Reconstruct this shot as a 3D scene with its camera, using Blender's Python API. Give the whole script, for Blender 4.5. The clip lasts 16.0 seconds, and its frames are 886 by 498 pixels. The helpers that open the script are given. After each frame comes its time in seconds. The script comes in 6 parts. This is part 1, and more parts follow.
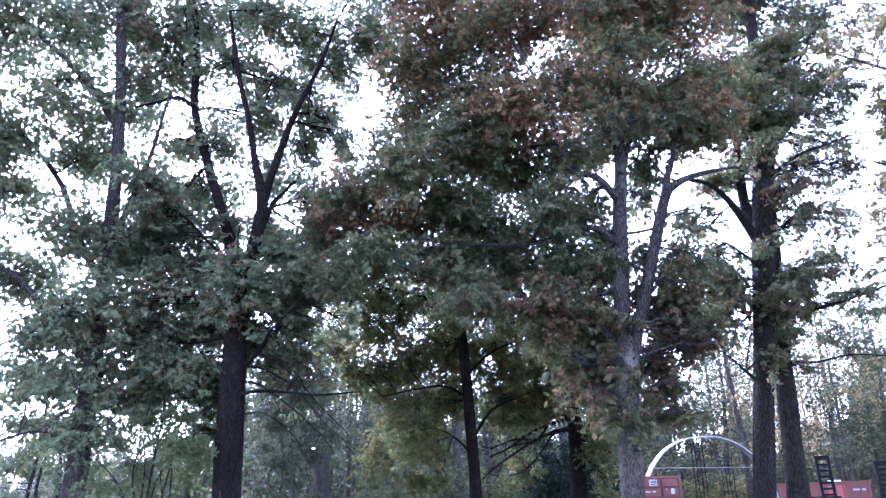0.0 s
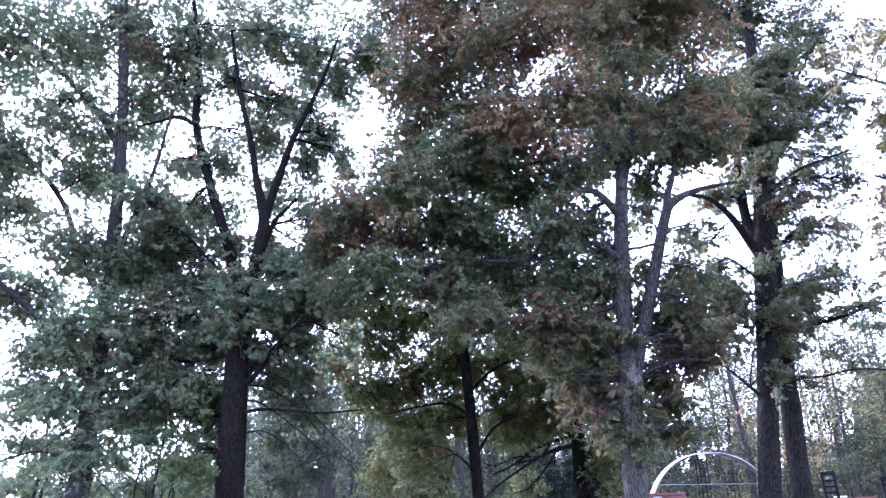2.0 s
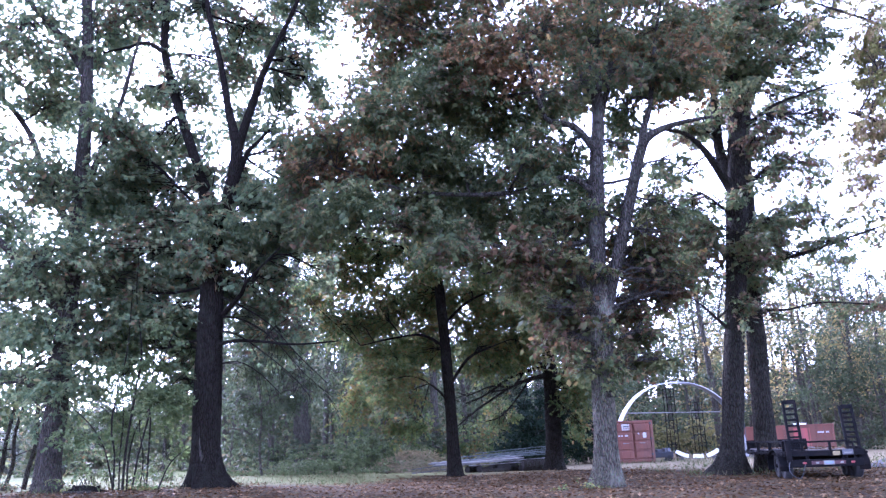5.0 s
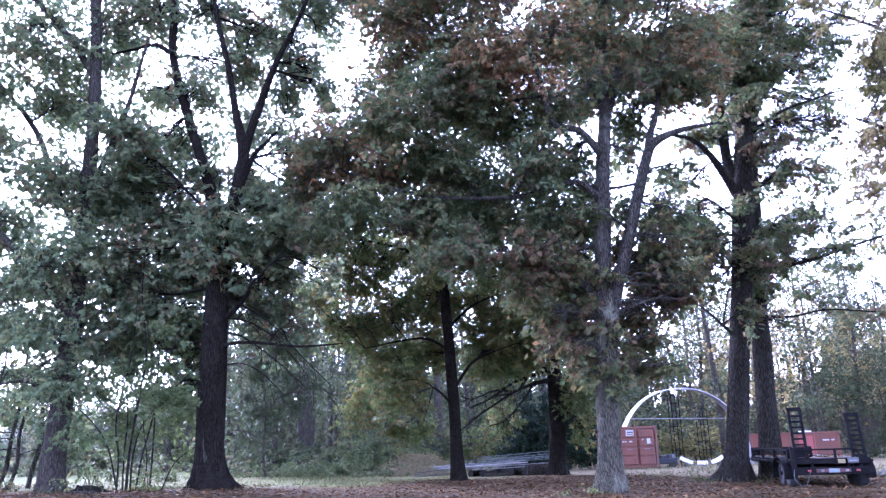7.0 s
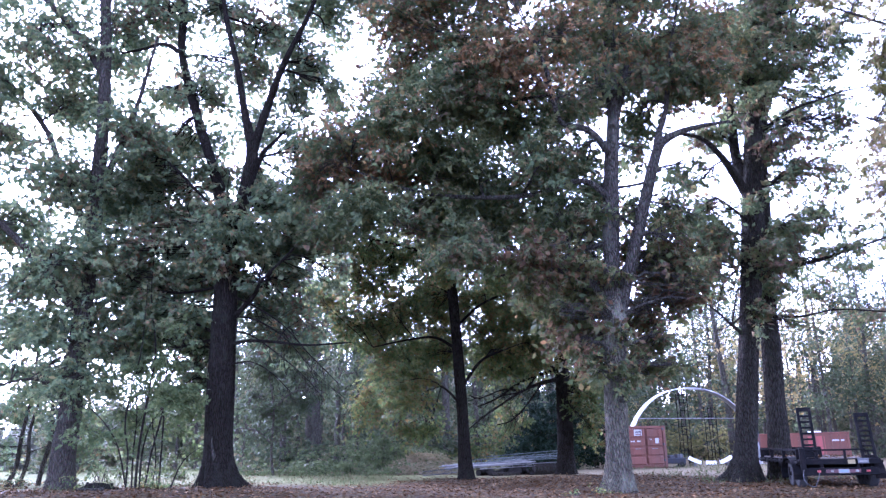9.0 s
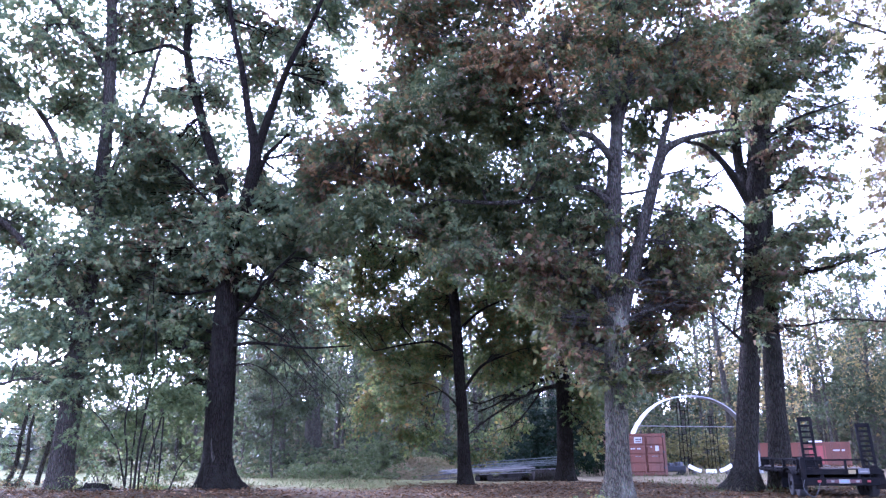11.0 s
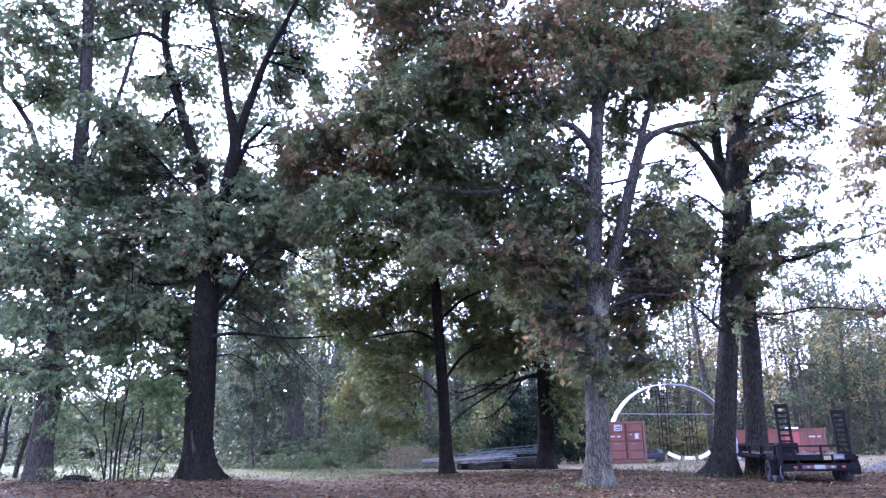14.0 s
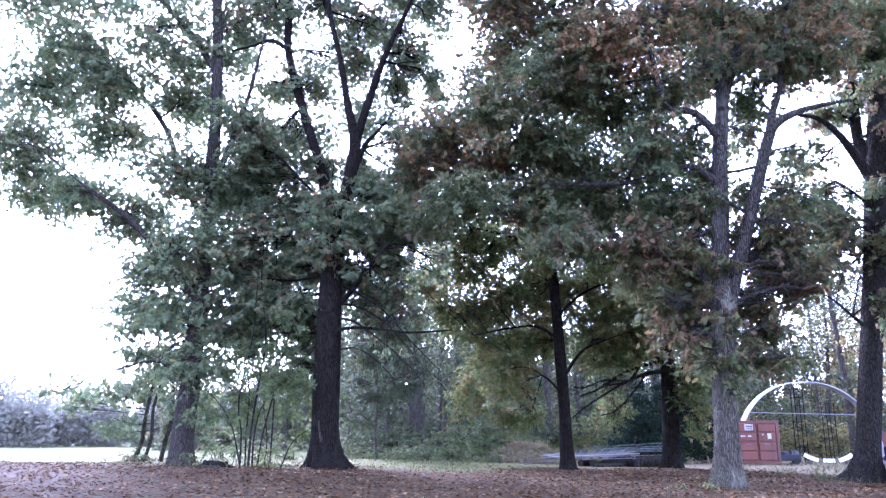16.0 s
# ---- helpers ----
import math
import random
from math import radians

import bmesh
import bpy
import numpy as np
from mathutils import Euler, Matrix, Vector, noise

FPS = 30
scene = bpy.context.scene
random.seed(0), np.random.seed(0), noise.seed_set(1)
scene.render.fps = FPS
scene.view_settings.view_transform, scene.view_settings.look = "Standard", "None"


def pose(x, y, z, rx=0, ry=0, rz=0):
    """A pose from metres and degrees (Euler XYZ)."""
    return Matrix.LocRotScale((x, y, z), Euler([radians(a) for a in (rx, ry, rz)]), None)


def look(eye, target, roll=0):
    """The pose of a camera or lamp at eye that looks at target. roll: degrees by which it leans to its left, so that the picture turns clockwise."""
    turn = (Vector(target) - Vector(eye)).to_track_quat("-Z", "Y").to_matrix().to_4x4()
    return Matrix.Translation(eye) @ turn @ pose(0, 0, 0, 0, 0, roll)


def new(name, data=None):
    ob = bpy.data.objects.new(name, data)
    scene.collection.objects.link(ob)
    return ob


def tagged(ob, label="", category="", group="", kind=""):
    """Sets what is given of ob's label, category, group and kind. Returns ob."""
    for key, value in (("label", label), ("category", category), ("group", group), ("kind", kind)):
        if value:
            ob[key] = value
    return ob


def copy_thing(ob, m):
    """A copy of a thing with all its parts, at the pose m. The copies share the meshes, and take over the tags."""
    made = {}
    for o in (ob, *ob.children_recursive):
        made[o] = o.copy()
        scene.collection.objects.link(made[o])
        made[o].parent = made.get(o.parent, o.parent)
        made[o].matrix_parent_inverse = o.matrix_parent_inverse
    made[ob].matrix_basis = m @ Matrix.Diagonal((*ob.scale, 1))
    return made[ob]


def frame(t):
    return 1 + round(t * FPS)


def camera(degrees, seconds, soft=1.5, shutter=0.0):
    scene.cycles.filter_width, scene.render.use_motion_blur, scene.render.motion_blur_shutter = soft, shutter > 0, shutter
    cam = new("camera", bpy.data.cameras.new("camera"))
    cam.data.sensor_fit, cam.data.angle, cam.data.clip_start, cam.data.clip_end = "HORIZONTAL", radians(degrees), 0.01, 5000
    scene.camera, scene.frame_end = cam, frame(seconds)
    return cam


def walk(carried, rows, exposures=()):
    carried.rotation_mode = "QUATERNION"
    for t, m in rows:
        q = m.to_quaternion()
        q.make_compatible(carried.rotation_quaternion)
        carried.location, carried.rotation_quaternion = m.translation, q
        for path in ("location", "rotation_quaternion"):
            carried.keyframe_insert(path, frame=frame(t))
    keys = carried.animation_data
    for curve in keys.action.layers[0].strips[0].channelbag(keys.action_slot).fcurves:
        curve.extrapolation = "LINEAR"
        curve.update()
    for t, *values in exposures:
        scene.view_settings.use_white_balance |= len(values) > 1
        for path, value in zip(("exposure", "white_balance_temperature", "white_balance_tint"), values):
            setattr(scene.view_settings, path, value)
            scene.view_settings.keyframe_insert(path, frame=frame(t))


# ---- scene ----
# ---------------------------------------------------------------- camera
LENS, EYE = 60, 1.35
cam = camera(LENS, 16.0, soft=1.35)
# seconds, yaw, pitch, roll: a hand-held camera that turns where it stands
ROWS = [
    (0, 1.25, 18.23, -1.71),
    (0.5, 0.46, 17.90, -1.74),
    (1, 0.68, 18.40, -1.75),
    (1.5, 1.01, 19.08, -1.93),
    (2, 1.33, 19.48, -2.06),
    (2.5, 1.55, 19.61, -2.24),
    (3, 0.29, 17.90, -2.80),
    (3.5, -1.25, 15.87, -3.01),
    (4, -0.93, 14.74, -2.76),
    (6.5, -0.08, 14.35, -1.76),
    (7, 0.00, 14.71, -1.61),
    (7.5, 0.22, 14.73, -1.52),
    (8, 0.42, 14.64, -1.51),
    (8.5, 0.47, 14.60, -1.51),
    (9, 0.62, 14.65, -1.38),
    (11.5, 0.76, 15.11, -0.56),
    (12, 0.74, 15.26, -0.69),
    (12.5, 0.50, 15.40, -0.73),
    (13, -0.21, 15.10, -0.87),
    (13.5, -1.04, 14.40, -0.95),
    (14, -0.65, 14.21, -1.06),
    (14.5, 0.89, 14.09, -1.12),
    (15, 3.04, 13.63, -0.99),
    (15.5, 6.39, 13.67, -0.43),
    (16, 8.35, 13.86, 0.30),
]
walk(cam, [(t, pose(0, 0, EYE, 0, 0, yaw) @ pose(0, 0, 0, 90 + pitch) @ pose(0, 0, 0, 0, 0, roll)) for t, yaw, pitch, roll in ROWS],
     exposures=[(0.0, 3.84, 4720, 43), (14.4, 3.84, 4720, 43), (15.0, 4.04, 4720, 43), (15.5, 4.1, 4720, 43), (16.0, 4.04, 4720, 43)])

# ---------------------------------------------------------------- world and sun
SUN_AZ, SUN_EL = radians(-38), radians(34)     # clockwise from +y, above the horizon
world = bpy.data.worlds.new("world")
scene.world = world
world.use_nodes = True
wn, wl = world.node_tree.nodes, world.node_tree.links
wn.clear()
sky = wn.new("ShaderNodeTexSky")
sky.sky_type, sky.sun_disc = "NISHITA", False
sky.sun_elevation, sky.sun_rotation = SUN_EL, SUN_AZ
sky.air_density, sky.dust_density, sky.ozone_density = 1.0, 1.5, 1.0
pale = wn.new("ShaderNodeHueSaturation")
pale.inputs["Saturation"].default_value = 0.3
back, out = wn.new("ShaderNodeBackground"), wn.new("ShaderNodeOutputWorld")
back.inputs["Strength"].default_value = 0.12
wl.new(sky.outputs[0], pale.inputs["Color"])
wl.new(pale.outputs[0], back.inputs["Color"])
wl.new(back.outputs[0], out.inputs["Surface"])
sun = new("sun", bpy.data.lights.new("sun", "SUN"))
sun.data.energy, sun.data.angle, sun.data.color = 0.8, radians(10), (1.0, 0.95, 0.88)
sun.matrix_world = look((0, 0, 60), (-math.sin(SUN_AZ) * math.cos(SUN_EL), -math.cos(SUN_AZ) * math.cos(SUN_EL), 60 - math.sin(SUN_EL)))


# ---------------------------------------------------------------- materials
def material(name):
    m = bpy.data.materials.new(name)
    m.use_nodes = True
    n, l = m.node_tree.nodes, m.node_tree.links
    return m, n, l, n["Principled BSDF"]


def ramp(n, stops):
    r = n.new("ShaderNodeValToRGB")
    e = r.color_ramp.elements
    while len(e) < len(stops):
        e.new(0.5)
    for k, (p, c) in zip(e, stops):
        k.position, k.color = p, (*c, 1)
    return r


def noise_node(n, l, scale, detail=4, stretch=None, rough=0.55):
    tc = n.new("ShaderNodeTexCoord")
    t = n.new("ShaderNodeTexNoise")
    t.inputs["Scale"].default_value, t.inputs["Detail"].default_value, t.inputs["Roughness"].default_value = scale, detail, rough
    if stretch:
        mp = n.new("ShaderNodeMapping")
        mp.inputs["Scale"].default_value = stretch
        l.new(tc.outputs["Object"], mp.inputs[0])
        l.new(mp.outputs[0], t.inputs["Vector"])
    else:
        l.new(tc.outputs["Object"], t.inputs["Vector"])
    return t


def mix_rgb(n, l, fac, a, b, mode="MIX"):
    m = n.new("ShaderNodeMix")
    m.data_type, m.blend_type = "RGBA", mode
    for sock, v in ((m.inputs[0], fac), (m.inputs[6], a), (m.inputs[7], b)):
        if isinstance(v, (int, float)):
            sock.default_value = v
        elif isinstance(v, tuple):
            sock.default_value = (*v, 1)
        else:
            l.new(v, sock)
    return m.outputs[2]


def bump(n, l, bsdf, height, strength, distance):
    b = n.new("ShaderNodeBump")
    b.inputs["Strength"].default_value, b.inputs["Distance"].default_value = strength, distance
    l.new(height, b.inputs["Height"])
    l.new(b.outputs[0], bsdf.inputs["Normal"])
    return b


def leaf_material(name, greens, turned, share, through_light=0.5, gloss=0.2, accent=None):
    """Leaves: greens and autumn colours, turning branch by branch and leaf by leaf."""
    m, n, l, p = material(name)
    geo = n.new("ShaderNodeNewGeometry")
    r1 = ramp(n, [(i / (len(greens) - 1), c) for i, c in enumerate(greens)])
    r2 = ramp(n, [(i / (len(turned) - 1), c) for i, c in enumerate(turned)])
    l.new(geo.outputs["Random Per Island"], r1.inputs[0])
    l.new(geo.outputs["Random Per Island"], r2.inputs[0])
    patch = noise_node(n, l, 0.45, 5, rough=0.7)
    add = n.new("ShaderNodeMath")
    add.operation = "MULTIPLY_ADD"
    l.new(geo.outputs["Random Per Island"], add.inputs[0])
    add.inputs[1].default_value = 0.25
    l.new(patch.outputs["Fac"], add.inputs[2])
    edge = 0.9 - share * 0.55
    cut = ramp(n, [(edge - 0.06, (0, 0, 0)), (edge + 0.08, (1, 1, 1))])
    l.new(add.outputs[0], cut.inputs[0])
    fresh = noise_node(n, l, 0.7, 3, rough=0.6)
    fr = ramp(n, [(0.56, (0, 0, 0)), (0.68, (0.55, 0.55, 0.55))])
    l.new(fresh.outputs["Fac"], fr.inputs[0])
    light = tuple(1.15 * v for v in max(greens, key=sum))
    col = mix_rgb(n, l, cut.outputs[0], mix_rgb(n, l, fr.outputs[0], r1.outputs[0], light), r2.outputs[0])
    if accent:
        # a few single twigs that have turned ahead of the rest
        early = noise_node(n, l, 1.5, 2, rough=0.5)
        cut2 = ramp(n, [(0.69, (0, 0, 0)), (0.73, (0.8, 0.8, 0.8))])
        l.new(early.outputs["Fac"], cut2.inputs[0])
        col = mix_rgb(n, l, cut2.outputs[0], col, accent)
    tr, mx = n.new("ShaderNodeBsdfTranslucent"), n.new("ShaderNodeMixShader")
    l.new(col, p.inputs["Base Color"])
    l.new(col, tr.inputs["Color"])
    p.inputs["Roughness"].default_value = 0.58
    p.inputs["Specular IOR Level"].default_value = gloss
    mx.inputs[0].default_value = through_light
    l.new(p.outputs[0], mx.inputs[1])
    l.new(tr.outputs[0], mx.inputs[2])
    l.new(mx.outputs[0], n["Material Output"].inputs["Surface"])
    return m


def bark_material(name, dark, light, lichen, ridge=1.0):
    m, n, l, p = material(name)
    warp = noise_node(n, l, 5.0, 4, (1, 1, 0.5))
    tc, mp = n.new("ShaderNodeTexCoord"), n.new("ShaderNodeMapping")
    mp.inputs["Scale"].default_value = (1, 1, 0.14)
    l.new(tc.outputs["Object"], mp.inputs[0])
    shift = mix_rgb(n, l, 0.09, mp.outputs[0], warp.outputs["Color"])
    cells = n.new("ShaderNodeTexVoronoi")
    cells.feature = "DISTANCE_TO_EDGE"
    cells.inputs["Scale"].default_value = 24.0
    l.new(shift, cells.inputs["Vector"])
    plates = n.new("ShaderNodeMapRange")
    plates.inputs[2].default_value = 0.3
    l.new(cells.outputs["Distance"], plates.inputs[0])
    grain = noise_node(n, l, 34.0, 5, (1, 1, 0.35), 0.7)
    blot = noise_node(n, l, 1.8, 6, (1, 1, 0.6), 0.65)
    c = ramp(n, [(0.05, dark), (0.35, tuple((a + b) / 2 for a, b in zip(dark, light))), (0.9, light)])
    l.new(plates.outputs[0], c.inputs[0])
    b = ramp(n, [(0.52, (0, 0, 0)), (0.66, (1, 1, 1))])
    l.new(blot.outputs["Fac"], b.inputs[0])
    col = mix_rgb(n, l, b.outputs[0], c.outputs[0], mix_rgb(n, l, 0.5, c.outputs[0], lichen))
    col = mix_rgb(n, l, 0.7, col, grain.outputs["Color"], "OVERLAY")
    l.new(col, p.inputs["Base Color"])
    p.inputs["Roughness"].default_value = 0.95
    p.inputs["Specular IOR Level"].default_value = 0.06
    mx = n.new("ShaderNodeMath")
    mx.operation = "MULTIPLY_ADD"
    l.new(plates.outputs[0], mx.inputs[0])
    mx.inputs[1].default_value = 1.6
    l.new(grain.outputs["Fac"], mx.inputs[2])
    bump(n, l, p, mx.outputs[0], ridge, 0.05)
    return m


def worn_material(name, base, second, rough=0.6, metal=0.0, scale=3.0, amount=0.55, streak=None, relief=0.004):
    """Paint, steel, rubber or wood with stains at two scales."""
    m, n, l, p = material(name)
    big = noise_node(n, l, scale, 6, streak, 0.65)
    fine = noise_node(n, l, scale * 14, 4)
    r = ramp(n, [(amount - 0.12, (0, 0, 0)), (amount + 0.16, (1, 1, 1))])
    l.new(big.outputs["Fac"], r.inputs[0])
    col = mix_rgb(n, l, r.outputs[0], base, second)
    col = mix_rgb(n, l, 0.25, col, fine.outputs["Color"], "SOFT_LIGHT")
    l.new(col, p.inputs["Base Color"])
    rr = n.new("ShaderNodeMapRange")
    rr.inputs[3].default_value, rr.inputs[4].default_value = max(0.05, rough - 0.15), min(1, rough + 0.15)
    l.new(fine.outputs["Fac"], rr.inputs[0])
    l.new(rr.outputs[0], p.inputs["Roughness"])
    p.inputs["Metallic"].default_value = metal
    bump(n, l, p, fine.outputs["Fac"], 0.4, relief)
    return m


OAK_GREEN = [(0.054, 0.08, 0.036), (0.115, 0.147, 0.056), (0.076, 0.11, 0.05), (0.152, 0.167, 0.06), (0.062, 0.094, 0.046), (0.2, 0.192, 0.07)]
RUSSET = [(0.07, 0.043, 0.03), (0.14, 0.08, 0.046), (0.1, 0.066, 0.042), (0.165, 0.1, 0.05), (0.075, 0.05, 0.036), (0.2, 0.13, 0.06)]
# oak greens raised, blue most: glare over the left trees put into leaf colour
VEILED_GREEN = [(1.2 * r, 1.24 * g, 1.42 * b) for r, g, b in OAK_GREEN]
M_LEAF_BLUE = leaf_material("oak_leaf_green", VEILED_GREEN, RUSSET, 0.24)
M_LEAF_VEILED = leaf_material("oak_leaf_veiled", VEILED_GREEN, RUSSET, 0.32, accent=(0.34, 0.2, 0.07))
M_LEAF_MIX = leaf_material("oak_leaf_turning", OAK_GREEN, RUSSET, 0.4, accent=(0.3, 0.21, 0.06))
# russet leaves, scaled brighter to paint sunlight onto the upper crown
M_LEAF_RED = leaf_material("oak_leaf_russet", OAK_GREEN, [(1.45 * r, 1.35 * g, 1.05 * b) for r, g, b in RUSSET], 0.5, accent=(0.36, 0.25, 0.07))
# same oak colours scaled down: crown shade painted into the leaves
M_LEAF_SHADED = leaf_material("oak_leaf_shaded", [(0.85 * r, 0.86 * g, 0.86 * b) for r, g, b in OAK_GREEN], [(0.95 * r, 0.95 * g, 0.95 * b) for r, g, b in RUSSET], 0.3)
# oak colours a little darker and browner, for the lowest boughs
M_LEAF_LOW = leaf_material("oak_leaf_low", [(0.86 * r, 0.82 * g, 0.74 * b) for r, g, b in OAK_GREEN], [(0.86 * r, 0.8 * g, 0.74 * b) for r, g, b in RUSSET], 0.45, 0.5)
M_LEAF_MAPLE = leaf_material("maple_leaf", [(0.048, 0.08, 0.03), (0.118, 0.16, 0.048), (0.076, 0.114, 0.04), (0.17, 0.195, 0.054), (0.058, 0.094, 0.034), (0.24, 0.24, 0.062)],
                             [(0.22, 0.18, 0.045), (0.27, 0.2, 0.045), (0.16, 0.145, 0.045), (0.18, 0.11, 0.04)], 0.42, 0.5)
M_LEAF_GOLD = leaf_material("yellowing_leaf", [(0.16, 0.17, 0.055), (0.22, 0.21, 0.06), (0.14, 0.15, 0.055)],
                            [(0.3, 0.225, 0.1), (0.34, 0.26, 0.12), (0.25, 0.175, 0.09)], 0.45, 0.55)
M_LEAF_WOOD = leaf_material("woodland_leaf", [(0.026, 0.038, 0.02), (0.09, 0.112, 0.05), (0.046, 0.064, 0.032), (0.072, 0.092, 0.042)],
                            [(0.14, 0.12, 0.05), (0.165, 0.135, 0.055), (0.11, 0.09, 0.05)], 0.28, 0.45)
M_LEAF_SAPLING = leaf_material("sapling_leaf", [(0.05, 0.078, 0.03), (0.1, 0.13, 0.044), (0.072, 0.102, 0.036), (0.13, 0.15, 0.052)], [(0.2, 0.17, 0.06), (0.15, 0.13, 0.06)], 0.1, 0.5)
# yellow-green woodland leaves, lightened to paint in haze and skylight on the right
M_LEAF_FAIR = leaf_material("hazed_woodland_leaf", [(0.095, 0.098, 0.036), (0.22, 0.2, 0.066), (0.152, 0.148, 0.05), (0.195, 0.178, 0.058)], [(0.21, 0.18, 0.07), (0.23, 0.185, 0.07), (0.18, 0.155, 0.07)], 0.3, 0.5)
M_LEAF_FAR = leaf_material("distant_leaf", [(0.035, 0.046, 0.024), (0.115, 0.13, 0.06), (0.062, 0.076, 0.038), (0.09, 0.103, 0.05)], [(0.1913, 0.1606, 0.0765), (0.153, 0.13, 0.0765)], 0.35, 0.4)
# leaf colour greyed and lightened: distance haze painted into the base colour
M_LEAF_HAZE = leaf_material("haze_tinted_leaf", [(0.15, 0.155, 0.12), (0.21, 0.215, 0.165), (0.17, 0.175, 0.14)], [(0.23, 0.21, 0.15), (0.2, 0.19, 0.15)], 0.35, 0.4)
M_LEAF_AMBER = leaf_material("amber_leaf", [(0.18, 0.17, 0.075), (0.23, 0.2, 0.08), (0.17, 0.165, 0.08)],
                             [(0.31, 0.235, 0.075), (0.28, 0.21, 0.075), (0.25, 0.19, 0.08)], 0.66, 0.5)
M_LEAF_BRAMBLE = leaf_material("bramble_leaf", [(0.066, 0.095, 0.034), (0.11, 0.138, 0.05), (0.082, 0.106, 0.04)],
                               [(0.153, 0.1454, 0.0765), (0.1836, 0.1377, 0.0765), (0.13, 0.1148, 0.06885)], 0.3, 0.4)
M_NEEDLE = leaf_material("dark_needles", [(0.012, 0.022, 0.014), (0.02, 0.034, 0.02), (0.015, 0.027, 0.017)], [(0.03, 0.03, 0.02), (0.026, 0.03, 0.02)], 0.1, 0.1, 0.04)
M_LITTER = leaf_material("fallen_leaf", [(0.042, 0.021, 0.009), (0.085, 0.043, 0.017), (0.017, 0.01, 0.005), (0.155, 0.092, 0.036)],
                         [(0.0946, 0.03956, 0.01892), (0.258, 0.1763, 0.0946), (0.0258, 0.01462, 0.0086)], 0.5, 0.06, 0.0)
M_BARK_DARK = bark_material("dark_oak_bark", (0.0075, 0.0065, 0.005), (0.027, 0.0228, 0.0172), (0.034, 0.0332, 0.0245))
M_BARK_GREY = bark_material("grey_oak_bark", (0.032, 0.03, 0.022), (0.122, 0.113, 0.082), (0.27, 0.27, 0.2))
# grey oak bark darkened: crown shade on the limbs put into the colour
M_BARK_LIMB = bark_material("grey_limb_bark", (0.025, 0.023, 0.018), (0.085, 0.078, 0.062), (0.14, 0.14, 0.11))
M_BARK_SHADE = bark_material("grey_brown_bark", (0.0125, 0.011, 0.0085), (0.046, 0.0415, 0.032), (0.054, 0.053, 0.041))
M_BARK_MID = bark_material("brown_bark", (0.027, 0.0235, 0.0185), (0.082, 0.073, 0.057), (0.088, 0.086, 0.068))
M_BARK_FAR = bark_material("woodland_bark", (0.038, 0.035, 0.027), (0.1, 0.092, 0.072), (0.125, 0.122, 0.096), 0.6)
M_RED = worn_material("container_paint", (0.155, 0.047, 0.024), (0.095, 0.037, 0.022), 0.6, 0.0, 1.4, 0.5, (1, 1, 0.25))
M_RED_BRIGHT = worn_material("red_paint", (0.38, 0.06, 0.05), (0.24, 0.06, 0.05), 0.5, 0.0, 1.2, 0.5, (1, 1, 0.3))
M_WHITE = worn_material("white_paint", (0.8, 0.8, 0.8), (0.62, 0.62, 0.61), 0.5, 0.0, 2.0)
M_GALV = worn_material("galvanised_steel", (0.2, 0.198, 0.19), (0.12, 0.116, 0.11), 0.5, 0.4, 4.0)
M_BLACK = worn_material("black_trailer_paint", (0.0045, 0.0045, 0.005), (0.014, 0.011, 0.01), 0.8, 0.0, 3.0, 0.6)
M_BLACK.node_tree.nodes["Principled BSDF"].inputs["Specular IOR Level"].default_value = 0.08
M_RUBBER = worn_material("tyre_rubber", (0.012, 0.012, 0.013), (0.03, 0.027, 0.024), 0.9, 0.0, 5.0)
M_DECK = worn_material("weathered_planks", (0.1, 0.082, 0.066), (0.05, 0.038, 0.03), 0.85, 0.0, 3.0, 0.5, (0.3, 4, 1))
M_STEEL = worn_material("dull_steel", (0.2, 0.2, 0.205), (0.12, 0.1, 0.085), 0.55, 0.3, 4.0)
M_DARKSTEEL = worn_material("dark_steel", (0.07, 0.075, 0.085), (0.05, 0.04, 0.035), 0.5, 0.4, 4.0)
M_LOGEND = worn_material("sawn_wood", (0.018, 0.014, 0.011), (0.008, 0.007, 0.006), 0.9, 0.0, 8.0)
M_STONE = worn_material("stump_wood", (0.02, 0.016, 0.014), (0.045, 0.037, 0.03), 0.9, 0.0, 5.0, 0.5, None, 0.02)
M_AMBER = worn_material("red_lens", (0.2, 0.02, 0.018), (0.13, 0.015, 0.014), 0.35)
M_PLATE = worn_material("plate_white", (0.42, 0.42, 0.42), (0.33, 0.33, 0.33), 0.5)
M_TAG = worn_material("dull_reflector", (0.16, 0.16, 0.14), (0.09, 0.09, 0.08), 0.7)
M_BLUEPAINT = worn_material("plate_blue", (0.12, 0.18, 0.35), (0.1, 0.14, 0.28), 0.4)


def smooth(a, b, x):
    k = min(1.0, max(0.0, (x - a) / (b - a)))
    return k * k * (3 - 2 * k)


